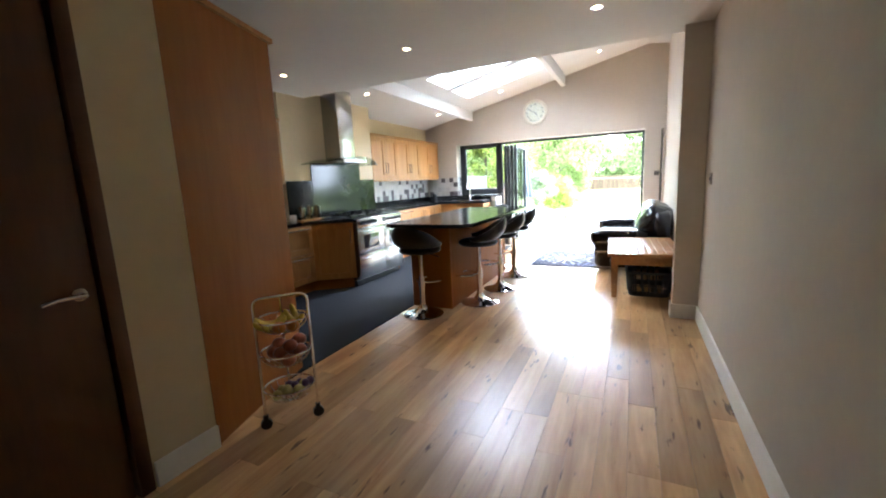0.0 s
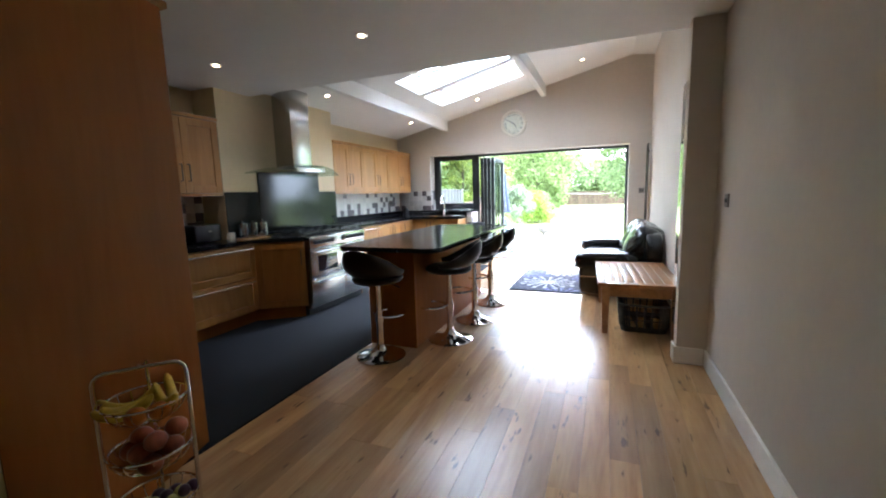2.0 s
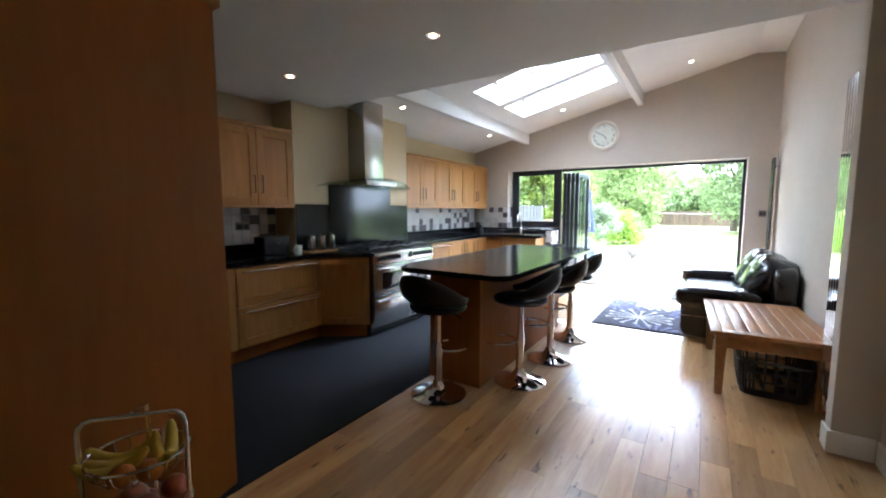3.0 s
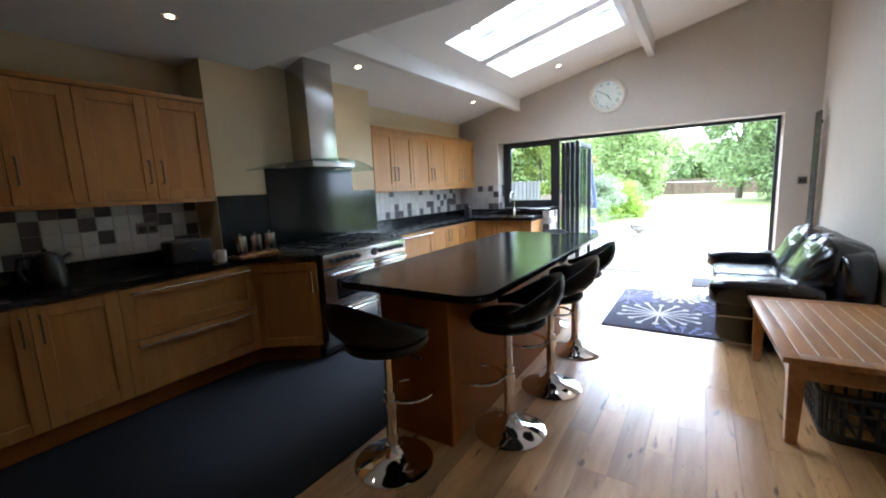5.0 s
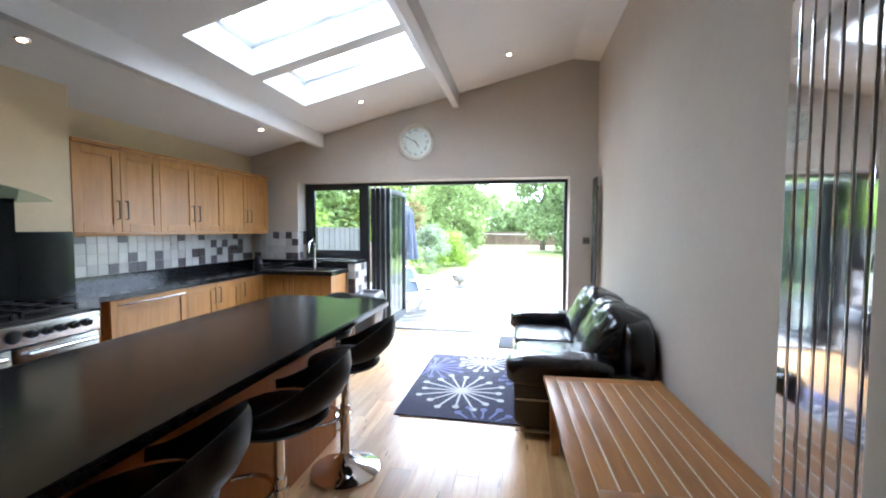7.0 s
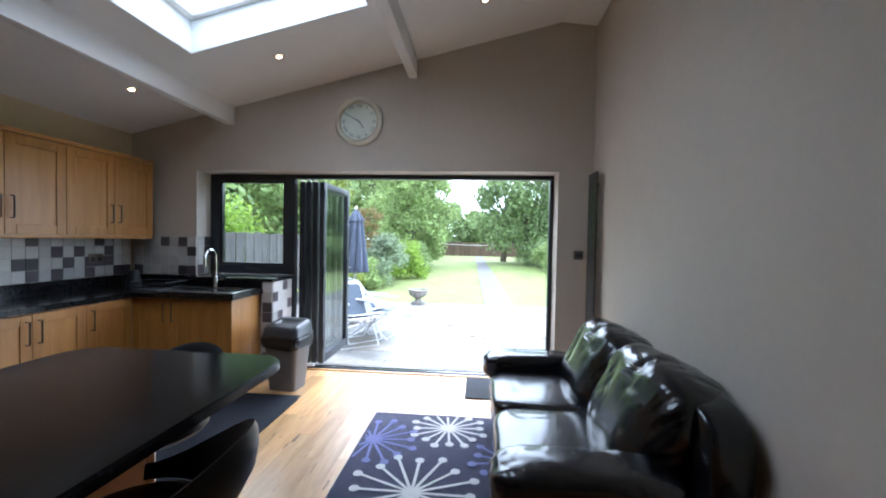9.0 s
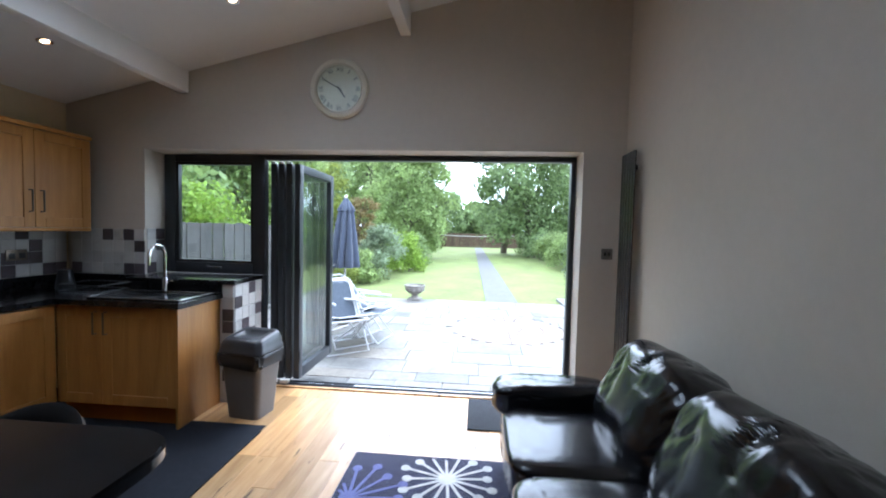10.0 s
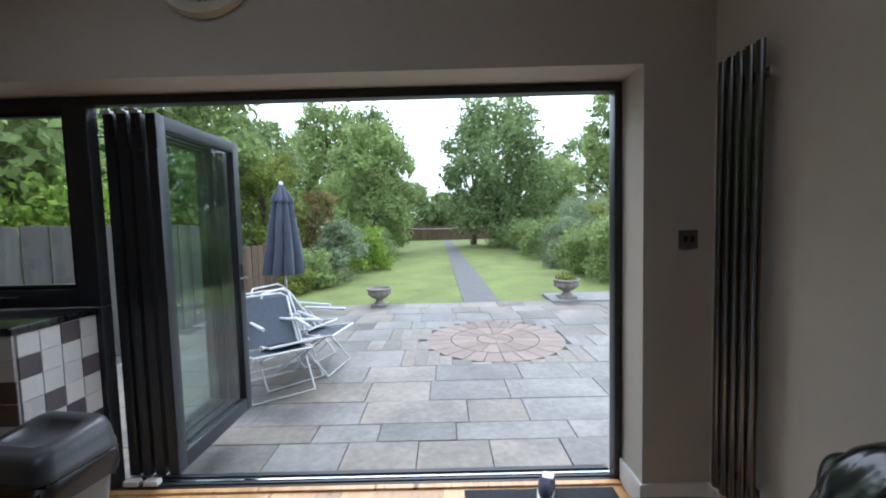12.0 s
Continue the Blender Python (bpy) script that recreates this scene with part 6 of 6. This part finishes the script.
x = XN
while x > XL:
    x1 = x
    x0 = x - BW
    x = x0
    y = YB - rng.choice((0.0, 0.3, 0.6, 0.9))
    while y < 0.17:
        ln = rng.choice((0.6, 0.9, 1.2, 1.2, 1.5))
        ya, yb = max(y, YB), min(y + ln, 0.175)
        y += ln
        if yb - ya < 0.03:
            continue
        if x1 < -2.35 and yb < -7.0:
            continue
        if x1 < -2.3 and not (x1 > -2.95 and yb > -0.5):
            continue
        if x1 < -2.31 and ya < -0.5:
            ya = -0.515
        xa = x0
        if x0 < -2.31 < x1 and yb < -0.45:
            xa = -2.309
            if x1 - xa < 0.02:
                continue
        ob = new("floor_board", board_mesh(x1 - xa, yb - ya))
        ob.parent = boards
        ob.matrix_basis = pose((xa + x1) / 2, (ya + yb) / 2, 0.0, rng.uniform(-0.04, 0.04), rng.uniform(-0.3, 0.3), 0)

# ---- wall tiles ----
TILE = [material("white_wall_tile", (0.62, 0.6, 0.57), 0.25, var=0.06, per_object=0.06), material("pale_grey_wall_tile", (0.5, 0.485, 0.46), 0.28, var=0.06, per_object=0.08), material("slate_wall_tile", (0.085, 0.07, 0.075), 0.3, var=0.25, per_object=0.25)]
GROUT = material("pale_grout", (0.55, 0.53, 0.5), 0.9)
tile_meshes = []
for m in TILE:
    bm = bmesh.new()
    box(bm, -0.0485, 0.0485, 0, 0.007, -0.0485, 0.0485)
    bmesh.ops.bevel(bm, geom=[e for e in bm.edges if all(v.co.y > 0.006 for v in e.verts)], offset=0.002, segments=1, affect="EDGES")
    tile_meshes.append(mesh_of("tile", bm, m, False))
trng = random.Random(21)


def tile_field(label, origin, rz, cols, rows, dark=None):
    """Square tiles set in rows; the field's own x runs along the wall, y out of it."""
    f = tagged(new("tiled_wall"), label, "tiles", "tiled splashbacks", "structure")
    f.matrix_basis = pose(*origin, 0, 0, rz)
    part("grout", bx(0, cols * 0.1, 0.0005, 0.004, 0, rows * 0.1), GROUT, f, smooth=False)
    for i in range(cols):
        for j in range(rows):
            k = trng.random()
            kind = 2 if k < 0.29 else 1 if k < 0.55 else 0
            if dark is not None:
                kind = 2 if (i, j) in dark else 1 if k < 0.3 else 0
            ob = new("tile", tile_meshes[kind])
            ob.parent = f
            ob.location = (i * 0.1 + 0.05, 0.002, j * 0.1 + 0.05)


tile_field("white, grey and slate square tiles along the worktop", (XL, -0.02, 1.011), -90, 26, 4)
tile_field("white, grey and slate square tiles along the worktop", (XL, -4.59, 1.011), -90, 16, 4)
tile_field("white, grey and slate square tiles beside the window", (OX0, 0.0, 1.011), 180, 7, 4)
tile_field("white, grey and slate tiles in the window reveal", (OX0, 0.213, 1.021), -90, 2, 4)
tile_field("white, grey and slate tiles on the low wall end", (LOWX, 0.212, 0.08), -90, 4, 9, ((1, 8), (0, 6), (3, 7), (2, 5), (1, 4), (3, 4), (0, 3), (2, 2), (3, 1)))
tile_field("white, grey and slate tiles on the low wall face", (LOWX + 0.001, LOWY, 0.08), 180, 1, 9, ((0, 6), (0, 5), (0, 1)))

# ---- patio slabs ----
STONE = [material("grey_sandstone_slab", (0.15, 0.142, 0.132), 0.45, var=0.55, scale=1.9, bump=0.4, bump_scale=25, per_object=0.2, rough_var=0.5), material("buff_sandstone_slab", (0.165, 0.146, 0.122), 0.5, var=0.55, scale=1.9, bump=0.4, bump_scale=25, per_object=0.2, rough_var=0.5)]
PINK = material("pink_sandstone_slab", (0.18, 0.135, 0.108), 0.5, var=0.3, scale=2.5, bump=0.35, bump_scale=25, per_object=0.2)
patio = tagged(new("pavement"), "weathered grey stone patio slabs with dark joints", "patio", kind="structure")
prng = random.Random(8)
CX, CY, CR = -0.25, 3.62, 0.95


def outline_slab(poly, mat, parent, name, z=None):
    c = Vector((sum(p[0] for p in poly) / len(poly), sum(p[1] for p in poly) / len(poly)))
    bm = bmesh.new()
    z = GZ + prng.uniform(-0.003, 0.003) if z is None else z
    prism(bm, [(p[0] - c.x, p[1] - c.y) for p in poly], -0.04, 0.0)
    bmesh.ops.bevel(bm, geom=[e for e in bm.edges if all(v.co.z > -0.001 for v in e.verts)], offset=0.003, segments=1, affect="EDGES")
    ob = new(name, mesh_of(name, bm, mat, False))
    ob.parent = parent
    ob.location = (c.x, c.y, z)


def clip_out(x0, x1, y0, y1):
    """Corners of a slab, cut back along the round feature."""
    inside = [((x - CX) ** 2 + (y - CY) ** 2) < CR * CR for x in (x0, x1) for y in (y0, y1)]
    if all(inside):
        return None
    near = (max(x0, min(CX, x1)) - CX) ** 2 + (max(y0, min(CY, y1)) - CY) ** 2
    if near >= CR * CR:
        return [(x0, y0), (x1, y0), (x1, y1), (x0, y1)]
    return "cut"


y = 0.35
for depth in (0.67, 0.27, 0.42, 0.45, 0.45, 0.6, 0.45, 0.6, 0.45, 0.6, 0.45, 0.48):
    x = -4.9 + prng.uniform(-0.3, 0) if depth != 0.67 else -4.78
    while x < 3.6:
        w = prng.choice((0.5, 0.6, 0.6, 0.75, 0.9)) if depth != 0.67 else 0.52
        a, b, c, d = x + 0.003, x + w - 0.003, y + 0.003, y + depth - 0.003
        kind = clip_out(a, b, c, d)
        mat = STONE[prng.random() < 0.4]
        if kind == "cut":
            for k in range(4):
                a2, b2 = a + (b - a) * k / 4, a + (b - a) * (k + 1) / 4 - 0.001
                xm = (a2 + b2) / 2
                h2 = CR * CR - (xm - CX) ** 2
                if h2 <= 0:
                    outline_slab([(a2, c), (b2, c), (b2, d), (a2, d)], mat, patio, "slab", GZ)
                    continue
                lo_y, hi_y = CY - math.sqrt(h2) - 0.01, CY + math.sqrt(h2) + 0.01
                if c < lo_y - 0.03:
                    outline_slab([(a2, c), (b2, c), (b2, min(d, lo_y)), (a2, min(d, lo_y))], mat, patio, "slab", GZ)
                if d > hi_y + 0.03:
                    outline_slab([(a2, max(c, hi_y)), (b2, max(c, hi_y)), (b2, d), (a2, d)], mat, patio, "slab", GZ)
        elif kind:
            outline_slab(kind, mat, patio, "slab")
        x += w
    y += depth
ring_thing = tagged(new("paving_circle"), "round patio feature of pink and buff wedge stones", "paving circle", kind="structure")
for r0, r1, n in ((0.0, 0.24, 8), (0.25, 0.6, 16), (0.61, 0.945, 24)):
    for k in range(n):
        a0, a1 = 2 * math.pi * k / n + 0.005, 2 * math.pi * (k + 1) / n - 0.005
        steps = 4
        poly = [(CX + r1 * math.cos(a0 + (a1 - a0) * i / steps), CY + r1 * math.sin(a0 + (a1 - a0) * i / steps)) for i in range(steps + 1)]
        inner = [(CX + r0 * math.cos(a1 + (a0 - a1) * i / steps), CY + r0 * math.sin(a1 + (a0 - a1) * i / steps)) for i in range(steps + 1)] if r0 else [(CX, CY)]
        outline_slab(poly + inner, PINK, ring_thing, "wedge_stone", GZ + 0.002)
